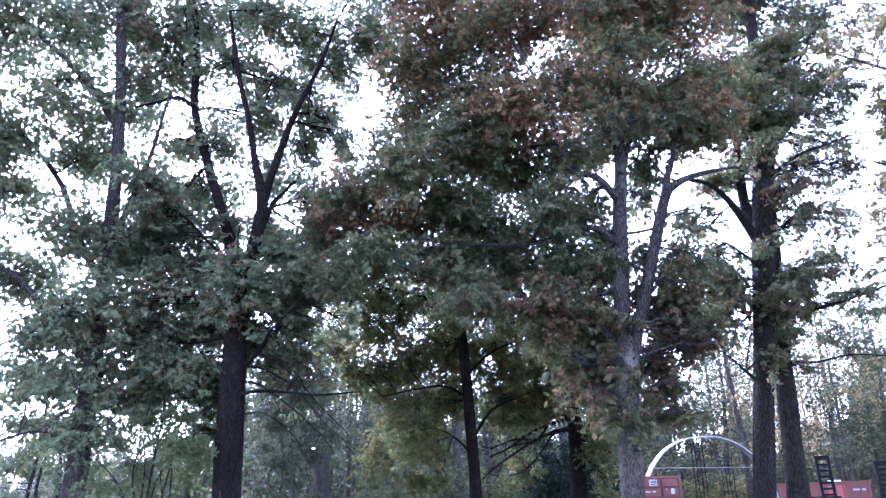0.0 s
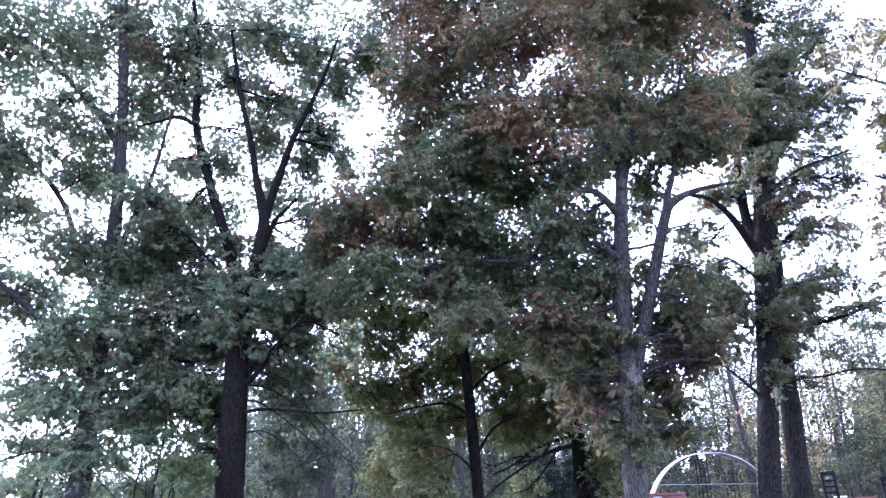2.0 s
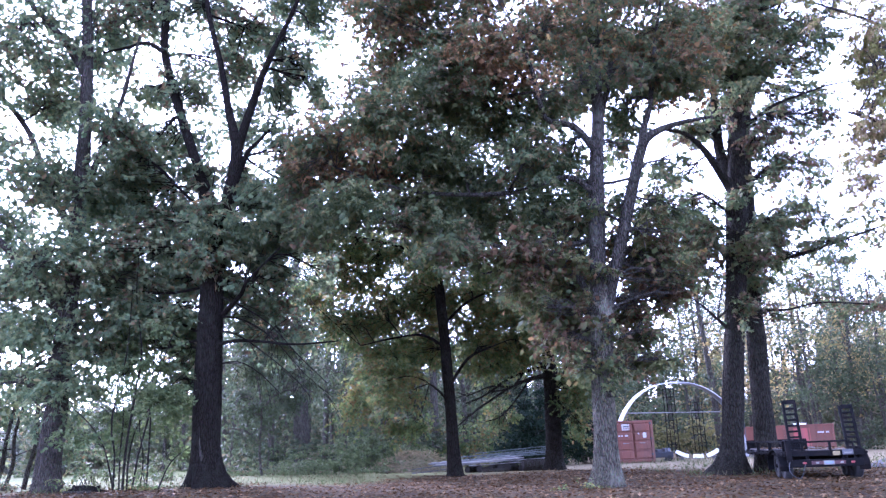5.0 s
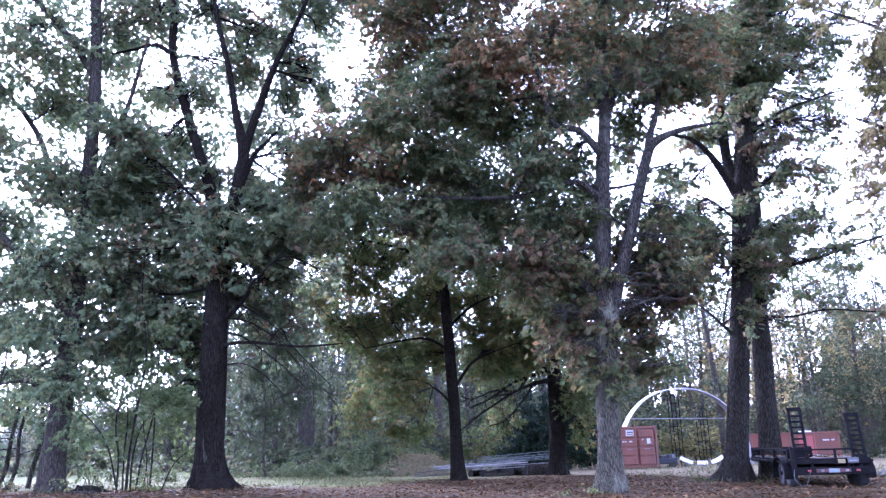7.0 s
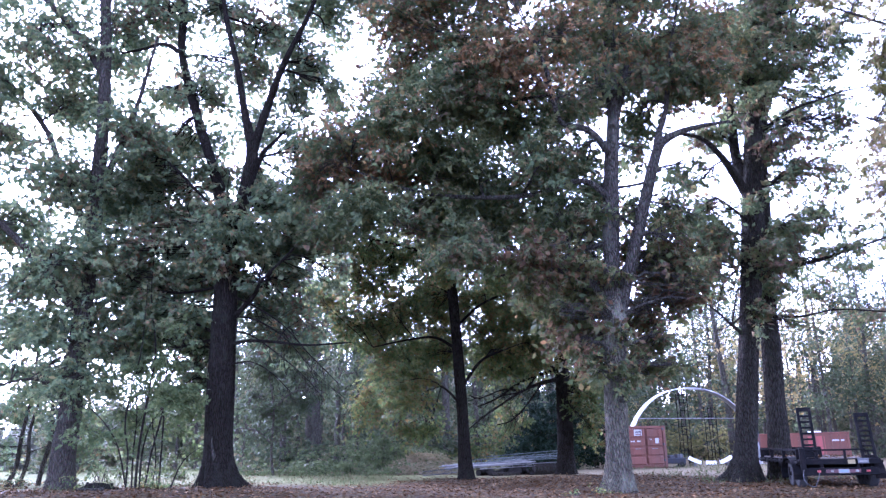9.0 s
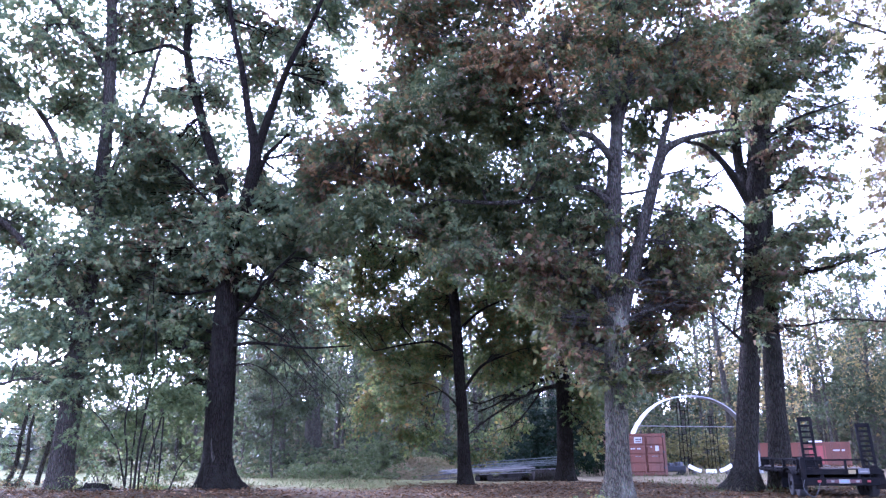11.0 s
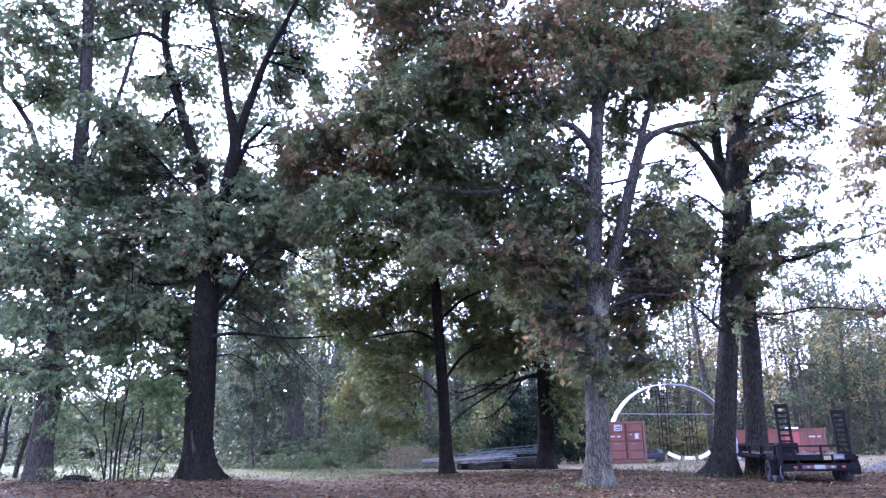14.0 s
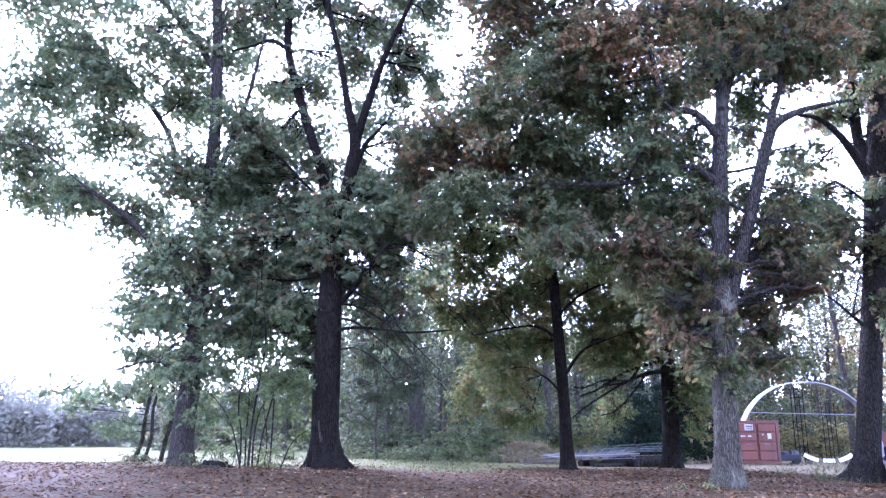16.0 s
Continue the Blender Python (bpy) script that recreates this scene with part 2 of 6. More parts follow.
def bark_scar(oak):
    """A pale healed streak low on the dark oak, where the bark is gone."""
    rng = np.random.default_rng(17)
    verts, faces, rows, cols = [], [], 26, 5
    for i in range(rows + 1):
        f = i / rows
        half = 0.105 * math.sin(math.pi * min(1, 0.06 + f * 0.98)) ** 0.7 * (1 + 0.35 * noise.noise((f * 5, 1, 2)))
        z = 0.12 + 1.75 * f
        a = math.atan2(-1, -0.22) + 0.1 * noise.noise((f * 3, 4, 1)) + 0.1 * (1 - f)
        r = 0.535 + 0.62 * math.exp(-z / 0.42) * 0.75
        for j in range(cols):
            u = j / (cols - 1) * 2 - 1
            b = a + u * half / r
            d = r + 0.03 * (1 - u * u) - 0.015
            verts.append((-0.03 + d * math.cos(b), d * math.sin(b), z))
    for i in range(rows):
        for j in range(cols - 1):
            k = i * cols + j
            faces.append((k, k + 1, k + cols + 1, k + cols))
    part("wound_wood", (verts, faces, True), M_BARK_LIMB, oak, "pale healed streak in the bark")


def land(x, y):
    """Height of the ground: a slight swell under the trees on the west side, level elsewhere."""
    swell = 0.3 * smooth(2, -12, x) * smooth(12, 24, y) * (1 - smooth(38, 64, y))
    near = 1 - smooth(60, 110, math.hypot(x, y))
    return swell + near * 0.02 * noise.noise((x * 0.35, y * 0.35, 3.1))


def ground_material():
    m, n, l, p = material("leaf_strewn_ground")
    tc = n.new("ShaderNodeTexCoord")
    sep = n.new("ShaderNodeSeparateXYZ")
    l.new(tc.outputs["Object"], sep.inputs[0])
    cells = n.new("ShaderNodeTexVoronoi")
    cells.inputs["Scale"].default_value = 9.0
    l.new(tc.outputs["Object"], cells.inputs["Vector"])
    litter = ramp(n, [(0.0, (0.012, 0.008, 0.004)), (0.4, (0.027, 0.017, 0.0075)), (0.7, (0.05, 0.031, 0.0125)), (1.0, (0.1, 0.066, 0.027))])
    l.new(cells.outputs["Color"], litter.inputs[0])
    blades = noise_node(n, l, 14.0, 6)
    grass = ramp(n, [(0.3, (0.055, 0.068, 0.02)), (0.5, (0.078, 0.092, 0.027)), (0.7, (0.105, 0.113, 0.036))])
    l.new(blades.outputs["Fac"], grass.inputs[0])
    tone = noise_node(n, l, 0.12, 5)
    dry = ramp(n, [(0.42, (0, 0, 0)), (0.66, (0.8, 0.8, 0.8))])
    l.new(tone.outputs["Fac"], dry.inputs[0])
    east = n.new("ShaderNodeMapRange")
    east.interpolation_type = "SMOOTHSTEP"
    east.inputs[1].default_value, east.inputs[2].default_value = -3.0, 9.0
    l.new(sep.outputs["X"], east.inputs[0])
    tan_c = mix_rgb(n, l, blades.outputs["Fac"], (0.15, 0.115, 0.072), (0.11, 0.1, 0.052))
    west = n.new("ShaderNodeMapRange")
    west.interpolation_type = "SMOOTHSTEP"
    west.inputs[1].default_value, west.inputs[2].default_value = -26.0, -13.0
    l.new(sep.outputs["X"], west.inputs[0])
    olive = mix_rgb(n, l, blades.outputs["Fac"], (0.08, 0.086, 0.028), (0.115, 0.113, 0.042))
    grass_c = mix_rgb(n, l, dry.outputs[0], grass.outputs[0], (0.11, 0.104, 0.04))
    grass_c = mix_rgb(n, l, west.outputs[0], grass_c, olive)
    grass_c = mix_rgb(n, l, east.outputs[0], grass_c, tan_c)
    # where the oaks stand the ground is covered with leaves, thinning out beyond them
    wob = noise_node(n, l, 0.22, 4)
    far = n.new("ShaderNodeMath")
    far.operation = "MULTIPLY_ADD"
    l.new(wob.outputs["Fac"], far.inputs[0])
    far.inputs[1].default_value = 9.0
    east_in, east_out = n.new("ShaderNodeMapRange"), n.new("ShaderNodeMapRange")
    for node, lo, hi, amount in ((east_in, -5.0, 1.0, -9.0), (east_out, 7.5, 12.0, 7.0)):
        node.interpolation_type = "SMOOTHSTEP"
        node.inputs[1].default_value, node.inputs[2].default_value, node.inputs[4].default_value = lo, hi, amount
        l.new(sep.outputs["X"], node.inputs[0])
    shift_y, shift_y2 = n.new("ShaderNodeMath"), n.new("ShaderNodeMath")
    l.new(sep.outputs["Y"], shift_y.inputs[0])
    l.new(east_in.outputs[0], shift_y.inputs[1])
    l.new(shift_y.outputs[0], shift_y2.inputs[0])
    l.new(east_out.outputs[0], shift_y2.inputs[1])
    l.new(shift_y2.outputs[0], far.inputs[2])
    edge = n.new("ShaderNodeMapRange")
    edge.interpolation_type = "SMOOTHSTEP"
    edge.inputs[1].default_value, edge.inputs[2].default_value = 32.5, 36.0
    l.new(far.outputs[0], edge.inputs[0])
    spots = noise_node(n, l, 3.2, 5, rough=0.7)
    sp = ramp(n, [(0.56, (0, 0, 0)), (0.64, (0.5, 0.5, 0.5))])
    l.new(spots.outputs["Fac"], sp.inputs[0])
    mixed = mix_rgb(n, l, sp.outputs[0], litter.outputs[0], (0.1, 0.12, 0.055))
    l.new(mix_rgb(n, l, edge.outputs[0], mixed, grass_c), p.inputs["Base Color"])
    p.inputs["Roughness"].default_value = 0.95
    p.inputs["Specular IOR Level"].default_value = 0.06
    bump(n, l, p, cells.outputs["Distance"], 0.7, 0.05)
    return m


M_GROUND = ground_material()


# ---------------------------------------------------------------- builders
def mesh_object(name, verts, faces, mat, smooth_faces=False):
    me = bpy.data.meshes.new(name)
    me.from_pydata([tuple(v) for v in verts], [], faces)
    if smooth_faces:
        me.polygons.foreach_set("use_smooth", [True] * len(me.polygons))
    me.materials.append(mat)
    me.update()
    return new(name, me)


def part(name, bm, mat, parent, label=""):
    """Links a bmesh, or a (verts, faces) pair, as one mesh under a thing or a part."""
    if isinstance(bm, tuple):
        ob = mesh_object(name, bm[0], bm[1], mat, len(bm) > 2)
    else:
        me = bpy.data.meshes.new(name)
        bm.to_mesh(me)
        bm.free()
        me.materials.append(mat)
        ob = new(name, me)
    ob.parent = parent
    if label:
        ob["label"] = label
    return ob


def thing(name, m, label, category, group=""):
    ob = new(name)
    ob.empty_display_size = 0.2
    ob.matrix_world = m
    return tagged(ob, label, category, group)


def box(w, d, h, at=(0, 0, 0), bevel=0.01, turn=None, bm=None):
    """A bevelled box, centred in x and y, standing on at."""
    bm = bm or bmesh.new()
    made = bmesh.ops.create_cube(bm, size=1)["verts"]
    bmesh.ops.scale(bm, vec=(w, d, h), verts=made)
    bmesh.ops.translate(bm, vec=(0, 0, h / 2), verts=made)
    if bevel:
        edges = list({e for v in made for e in v.link_edges})
        made = [v for v in bmesh.ops.bevel(bm, geom=edges, offset=bevel, segments=1, affect="EDGES")["verts"]] or made
    if turn:
        bmesh.ops.transform(bm, matrix=turn, verts=made)
    bmesh.ops.translate(bm, vec=at, verts=made)
    return bm


def rod(a, b, r, sides=8, bm=None, r2=None):
    """A round bar from a to b."""
    bm = bm or bmesh.new()
    a, b = Vector(a), Vector(b)
    m = Matrix.Translation((a + b) / 2) @ (b - a).to_track_quat("Z", "Y").to_matrix().to_4x4()
    bmesh.ops.create_cone(bm, cap_ends=True, segments=sides, radius1=r, radius2=r if r2 is None else r2, depth=(b - a).length, matrix=m)
    return bm


def spline(points, step):
    """A smooth line through (x, y, z, r) points."""
    p = np.array(points, float)
    p = np.vstack([2 * p[0] - p[1], p, 2 * p[-1] - p[-2]])
    out = []
    for i in range(1, len(p) - 2):
        n = max(2, int(np.linalg.norm(p[i + 1, :3] - p[i, :3]) / step))
        for k in range(n):
            t = k / n
            a, b, c, d = p[i - 1], p[i], p[i + 1], p[i + 2]
            out.append(0.5 * (2 * b + (c - a) * t + (2 * a - 5 * b + 4 * c - d) * t * t + (3 * b - a - 3 * c + d) * t ** 3))
    out.append(p[-2])
    return np.array(out)


def tube(line, sides, rough=0.0, seed=0, flare=0.0, cap=True):
    """A tapered, uneven tube along (x, y, z, r) rows. flare: root swelling at its foot."""
    verts, faces = [], []
    n = len(line)
    ahead = np.gradient(line[:, :3], axis=0)
    side = np.array([1.0, 0.0, 0.0])
    run = np.concatenate([[0], np.cumsum(np.linalg.norm(np.diff(line[:, :3], axis=0), axis=1))])
    for i in range(n):
        z = ahead[i] / (np.linalg.norm(ahead[i]) + 1e-9)
        side = side - z * (side @ z)
        side /= np.linalg.norm(side) + 1e-9
        other = np.cross(z, side)
        for k in range(sides):
            a = 2 * math.pi * k / sides
            r = max(0.004, line[i, 3])
            if rough:
                r *= 1 + rough * noise.noise((2.2 * math.cos(a) + seed, 2.2 * math.sin(a), run[i] * 0.5))
            if flare:
                lobes = 0.6 + 0.4 * math.cos(5 * a + seed) + 0.25 * math.cos(3 * a + 2 * seed)
                r *= 1 + flare * math.exp(-run[i] / 0.5) * lobes
            verts.append(line[i, :3] + r * (math.cos(a) * side + math.sin(a) * other))
    for i in range(n - 1):
        for k in range(sides):
            k2 = (k + 1) % sides
            faces.append((i * sides + k, i * sides + k2, (i + 1) * sides + k2, (i + 1) * sides + k))
    if cap:
        faces.append(tuple(range((n - 1) * sides, n * sides)))
    return verts, faces, True


def join(pieces):
    verts, faces = [], []
    for v, f, *_ in pieces:
        o = len(verts)
        verts += list(v)
        faces += [tuple(i + o for i in q) for q in f]
    return verts, faces, True


LOBED = np.array([(0, 0, 0), (-0.4, 0.58, 0.08), (-0.11, 0.56, 0.02), (0, 1.05, -0.1), (0.11, 0.56, 0.02), (0.4, 0.58, 0.08)])
KITE = np.array([(0, 0, 0), (-0.3, 0.55, 0.05), (0, 1, -0.04), (0.3, 0.55, 0.05)])
OVAL = np.array([(0, 0, 0), (-0.3, 0.35, 0.05), (-0.26, 0.68, 0.03), (0, 1, -0.06), (0.26, 0.68, 0.03), (0.3, 0.35, 0.05)])


def leaves_mesh(name, places, sizes, rng, mat, shape=LOBED, flat=0.5, droop=0.35, axis=None, face=None):
    """One mesh of folded leaves, each its own island. flat: how far the blades lie level."""
    n = len(places)
    a = rng.normal(size=(n, 3)) if axis is None else axis + rng.normal(size=(n, 3)) * 0.25
    a[:, 2] = a[:, 2] * (1 - flat) - droop
    a /= np.linalg.norm(a, axis=1)[:, None]
    up = rng.normal(size=(n, 3)) * (1 - flat) + np.array([0, 0, flat * 1.6]) if face is None else face + rng.normal(size=(n, 3)) * 0.3
    b = np.cross(a, up)
    b /= np.linalg.norm(b, axis=1)[:, None] + 1e-9
    c = np.cross(b, a)
    v = places[:, None] + sizes[:, None, None] * (shape[None, :, 0:1] * b[:, None] + shape[None, :, 1:2] * a[:, None] + shape[None, :, 2:3] * c[:, None])
    me = bpy.data.meshes.new(name)
    k = len(shape)
    me.vertices.add(n * k)
    me.vertices.foreach_set("co", v.reshape(-1).astype(np.float32))
    quads = np.array([0, 1, 2, 3, 0, 3, 4, 5] if k == 6 else [0, 1, 2, 3])
    idx = (np.arange(n)[:, None] * k + quads[None]).reshape(-1)
    me.loops.add(len(idx))
    me.loops.foreach_set("vertex_index", idx.astype(np.int32))
    me.polygons.add(len(idx) // 4)
    me.polygons.foreach_set("loop_start", (np.arange(len(idx) // 4) * 4).astype(np.int32))
    me.materials.append(mat)
    me.update(calc_edges=True)
    return new(name, me)


def sprays(clumps, rng, leaf, cover, gap, gap_size, deep, per=14, reach=0.75, airy=(22.5, 0.18)):
    """Branchlets inside the clumps (x, y, z, half width, half height), in drooping tiers and thinned out by noise so that the sky
    shows through. Each is a flat fan of leaves along a twig. Returns leaf places, leaf axes, leaf faces and twig ends clump by clump."""
    places, axes, faces, ends = [], [], [], []
    for x, y, z, rw, rh in clumps:
        thin = airy[1] if z - rh > airy[0] else 1.0
        count = max(2, int(min(thin, 1.0 if z - rh < 22.5 else 0.18) * cover * math.pi * rw * rh / (0.22 * leaf * leaf) / per))
        p = rng.normal(size=(count * 3, 3))
        p /= np.linalg.norm(p, axis=1)[:, None]
        p *= (rng.random(count * 3) ** 0.42 * (0.8 + 0.3 * rng.random(count * 3)))[:, None]
        # two to five tiers of foliage with air between them, hanging lower towards the outside
        tiers = max(2, round(2 * rh / 0.62))
        tier = np.round((p[:, 2] + 1) / 2 * tiers) / tiers * 2 - 1
        p[:, 2] = tier + rng.normal(size=len(p)) * 0.5 / tiers - 0.25 * (p[:, 0] ** 2 + p[:, 1] ** 2) + 0.1
        p = p * np.array([rw, deep * (rw + rh) / 2, rh]) + (x, y, z)
        got = []
        for q in p:
            f = noise.noise((q[0] / gap_size, q[1] / gap_size * 0.2, q[2] / gap_size * 1.7)) + 0.6 * noise.noise((q[0] / gap_size * 2.3, q[1] * 0.3, q[2] / gap_size * 3.2))
            if f > gap + (0.14 if thin < 1 else 0):
                got.append(q)
                if len(got) >= count:
                    break
        if not got:
            continue
        got = np.array(got)
        n = len(got)
        out = (got - (x, y, z)) / (rw, deep * (rw + rh) / 2, rh)
        way = out * (1.0, 1.0, 0.35) + rng.normal(size=(n, 3)) * (0.55, 0.55, 0.22) - (0, 0, 0.1)
        way /= np.linalg.norm(way, axis=1)[:, None]
        up = np.array([0, 0, 0.85]) + rng.normal(size=(n, 3)) * 0.5 + 0.75 * out
        side = np.cross(way, up)
        side /= np.linalg.norm(side, axis=1)[:, None] + 1e-9
        up = np.cross(side, way)
        long = reach * rng.uniform(0.65, 1.25, n) * min(1.0, 0.45 + 0.4 * (rw + rh) / 2)
        k = np.repeat(np.arange(n), per)
        j = np.tile(np.arange(per), n)
        along = 1.0 - 0.85 * (j / per) ** 1.25 + rng.normal(size=len(k)) * 0.05
        swing = (np.where(j % 2 == 0, 1.0, -1.0) * (0.25 + 1.05 * (1 - along).clip(0, 1) ** 0.5) + rng.normal(size=len(k)) * 0.28)[:, None]
        axis = np.cos(swing) * way[k] + np.sin(swing) * side[k] - (0, 0, 0.38)
        at = got[k] + way[k] * ((along - 0.45) * long[k])[:, None] - np.array([0, 0, 0.16]) * (along ** 2 * long[k])[:, None]
        places.append(at + rng.normal(size=(len(k), 3)) * 0.03)
        axes.append(axis)
        faces.append(up[k])
        ends.append(((x, y, z), got))
    return np.vstack(places), np.vstack(axes), np.vstack(faces), ends


def twigs(ends, lines, rng, radius):
    """Boughs from the nearest limb to each clump, and thin branches from there to some of its twig ends."""
    pts = np.vstack(lines)
    made, fine = [], []
    for centre, got in ends:
        c = np.array(centre)
        away = np.linalg.norm(pts[:, :3] - c, axis=1) + 0.8 * np.maximum(0, pts[:, 2] - c[2] + 0.3)
        root = pts[np.argmin(away)]
        r0 = min(radius, root[3] * 0.6)
        span = np.linalg.norm(root[:3] - c)
        mid = (root[:3] + c) / 2 + rng.normal(size=3) * 0.12 * span + np.array([0, 0, 0.1 * span])
        bough = spline([(*root[:3], r0), (*mid, r0 * 0.7), (*c, r0 * 0.4)], 0.5)
        made.append(tube(bough, 5, 0.1))
        for q in got[rng.permutation(len(got))[:20]]:
            s = bough[int(len(bough) * (0.4 + 0.6 * rng.random()) - 1)]
            m2 = (s[:3] + q) / 2 + rng.normal(size=3) * 0.15
            fine.append(tube(spline([(*s[:3], r0 * 0.36), (*m2, r0 * 0.25), (*q, 0.006)], 0.6), 4))
    return made, join(fine)


def side_twigs(line, rng):
    """Thin forking twigs that spring from a limb on both sides and hang a little."""
    made = []
    for i in range(2, len(line) - 1):
        ahead = line[i + 1, :3] - line[i - 1, :3]
        ahead /= np.linalg.norm(ahead) + 1e-9
        for _ in range(2):
            way = ahead * 0.8 + rng.normal(size=3) * (0.6, 0.6, 0.45) - (0, 0, 0.18)
            way /= np.linalg.norm(way)
            long = rng.uniform(0.5, 1.4)
            r = max(0.007, min(0.014, line[i, 3] * 0.4))
            mid = line[i, :3] + way * long * 0.5 + rng.normal(size=3) * 0.06
            tip = line[i, :3] + way * long - (0, 0, 0.12 * long)
            made.append(tube(spline([(*line[i, :3], r), (*mid, r * 0.75), (*tip, 0.005)], 0.35), 4))
            fork = mid + way * long * 0.25 + rng.normal(size=3) * 0.22
            made.append(tube(np.array([(*mid, r * 0.6), (*fork, 0.005)]), 4))
    return made


def tree(name, label, category, trunk, limbs, clumps, bark, foliage, seed, leaf=0.205, cover=2.4, gap=-0.1, gap_size=1.7, flare=1.25,
         deep=0.9, shape=LOBED, radius=0.06, group="", sides=18, limb_bark=None, fill=5.0, main=0, airy=(22.5, 0.18), turned=(), twiggy=0.0):
    """An oak or maple: trunk, limbs, boughs and a crown of single leaves."""
    rng = np.random.default_rng(seed)
    foot = trunk[0]
    base = Vector((foot[0], foot[1], land(foot[0], foot[1])))
    root = thing(name, Matrix.Translation(base), label, category, group)
    shift = np.array([*base, 0.0])
    t = np.array(trunk, float)
    t[0, 2] = base.z - 0.1
    lines, spray = [spline(t - shift, 0.3)], []
    part("trunk", tube(lines[0], sides, 0.16, seed, flare, False), bark, root)
    for row in limbs:
        ln = spline(np.array(row, float) - shift, 0.3)
        lines.append(ln)
        part("limb", tube(ln, 9, 0.2, seed + len(lines)), (limb_bark or bark) if len(lines) > 1 + main else bark, root)
        if row[0][3] < twiggy:
            spray += side_twigs(ln, rng)
    local = [(x - base.x, y - base.y, z - base.z, a, b) for x, y, z, a, b in clumps]
    # some boughs carry leaves of another colour
    colours = [next((m for test, m in turned if test(x, z)), foliage) for x, y, z, *_ in clumps]
    leafage = [(m, sprays([c for c, k in zip(local, colours) if k is m], rng, leaf, cover, gap, gap_size, deep, airy=airy)) for m in dict.fromkeys(colours)]
    ends = [e for _, made in leafage for e in made[3]]
    boughs, thin = twigs(ends, [ln[len(ln) // 3:] for ln in lines], rng, radius)
    for bough in boughs:
        part("bough", bough, limb_bark or bark, root)
    tagged(part("branchwork", join([thin] + spray), limb_bark or bark, root), kind="stuff")
    for colour, (places, axes, facing, tips) in leafage:
        inner = []
        for c, got in tips:
            k = int(len(got) * fill)
            p = got[rng.integers(0, len(got), k)]
            inner.append(p + (np.array(c) - p) * rng.uniform(0.0, 0.3, k)[:, None] + rng.normal(size=(k, 3)) * (0.2, 0.2, 0.16) + rng.uniform(0.2, 1.8, k)[:, None] * (0, 1, 0))
        inner = np.vstack(inner)
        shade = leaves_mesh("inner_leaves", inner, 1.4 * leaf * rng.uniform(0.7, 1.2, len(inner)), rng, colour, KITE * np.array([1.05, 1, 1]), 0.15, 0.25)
        shade.parent = root
        crown = leaves_mesh("crown", places, leaf * rng.uniform(0.65, 1.25, len(places)), rng, colour, shape, 0.1, 0.2, axes, facing)
        crown.parent = root
    return root


# ---------------------------------------------------------------- ground
def ground():
    rings = [0.0] + [1.5 * i for i in range(1, 50)] + [80, 90, 105, 125, 150, 200, 300, 500, 900, 1600, 3000]
    spokes = 120
    verts, faces = [(0, 0, land(0, 0))], []
    for r in rings[1:]:
        for k in range(spokes):
            a = 2 * math.pi * k / spokes
            x, y = r * math.cos(a), r * math.sin(a)
            verts.append((x, y, land(x, y)))
    for k in range(spokes):
        faces.append((0, 1 + k, 1 + (k + 1) % spokes))
    for i in range(len(rings) - 2):
        for k in range(spokes):
            k2 = (k + 1) % spokes
            a = 1 + i * spokes
            faces.append((a + k, a + spokes + k, a + spokes + k2, a + k2))
    ob = mesh_object("ground", verts, faces, M_GROUND, True)
    tagged(ob, "level yard under oaks, brown fallen leaves and pale grass", "ground", kind="structure")


ground()

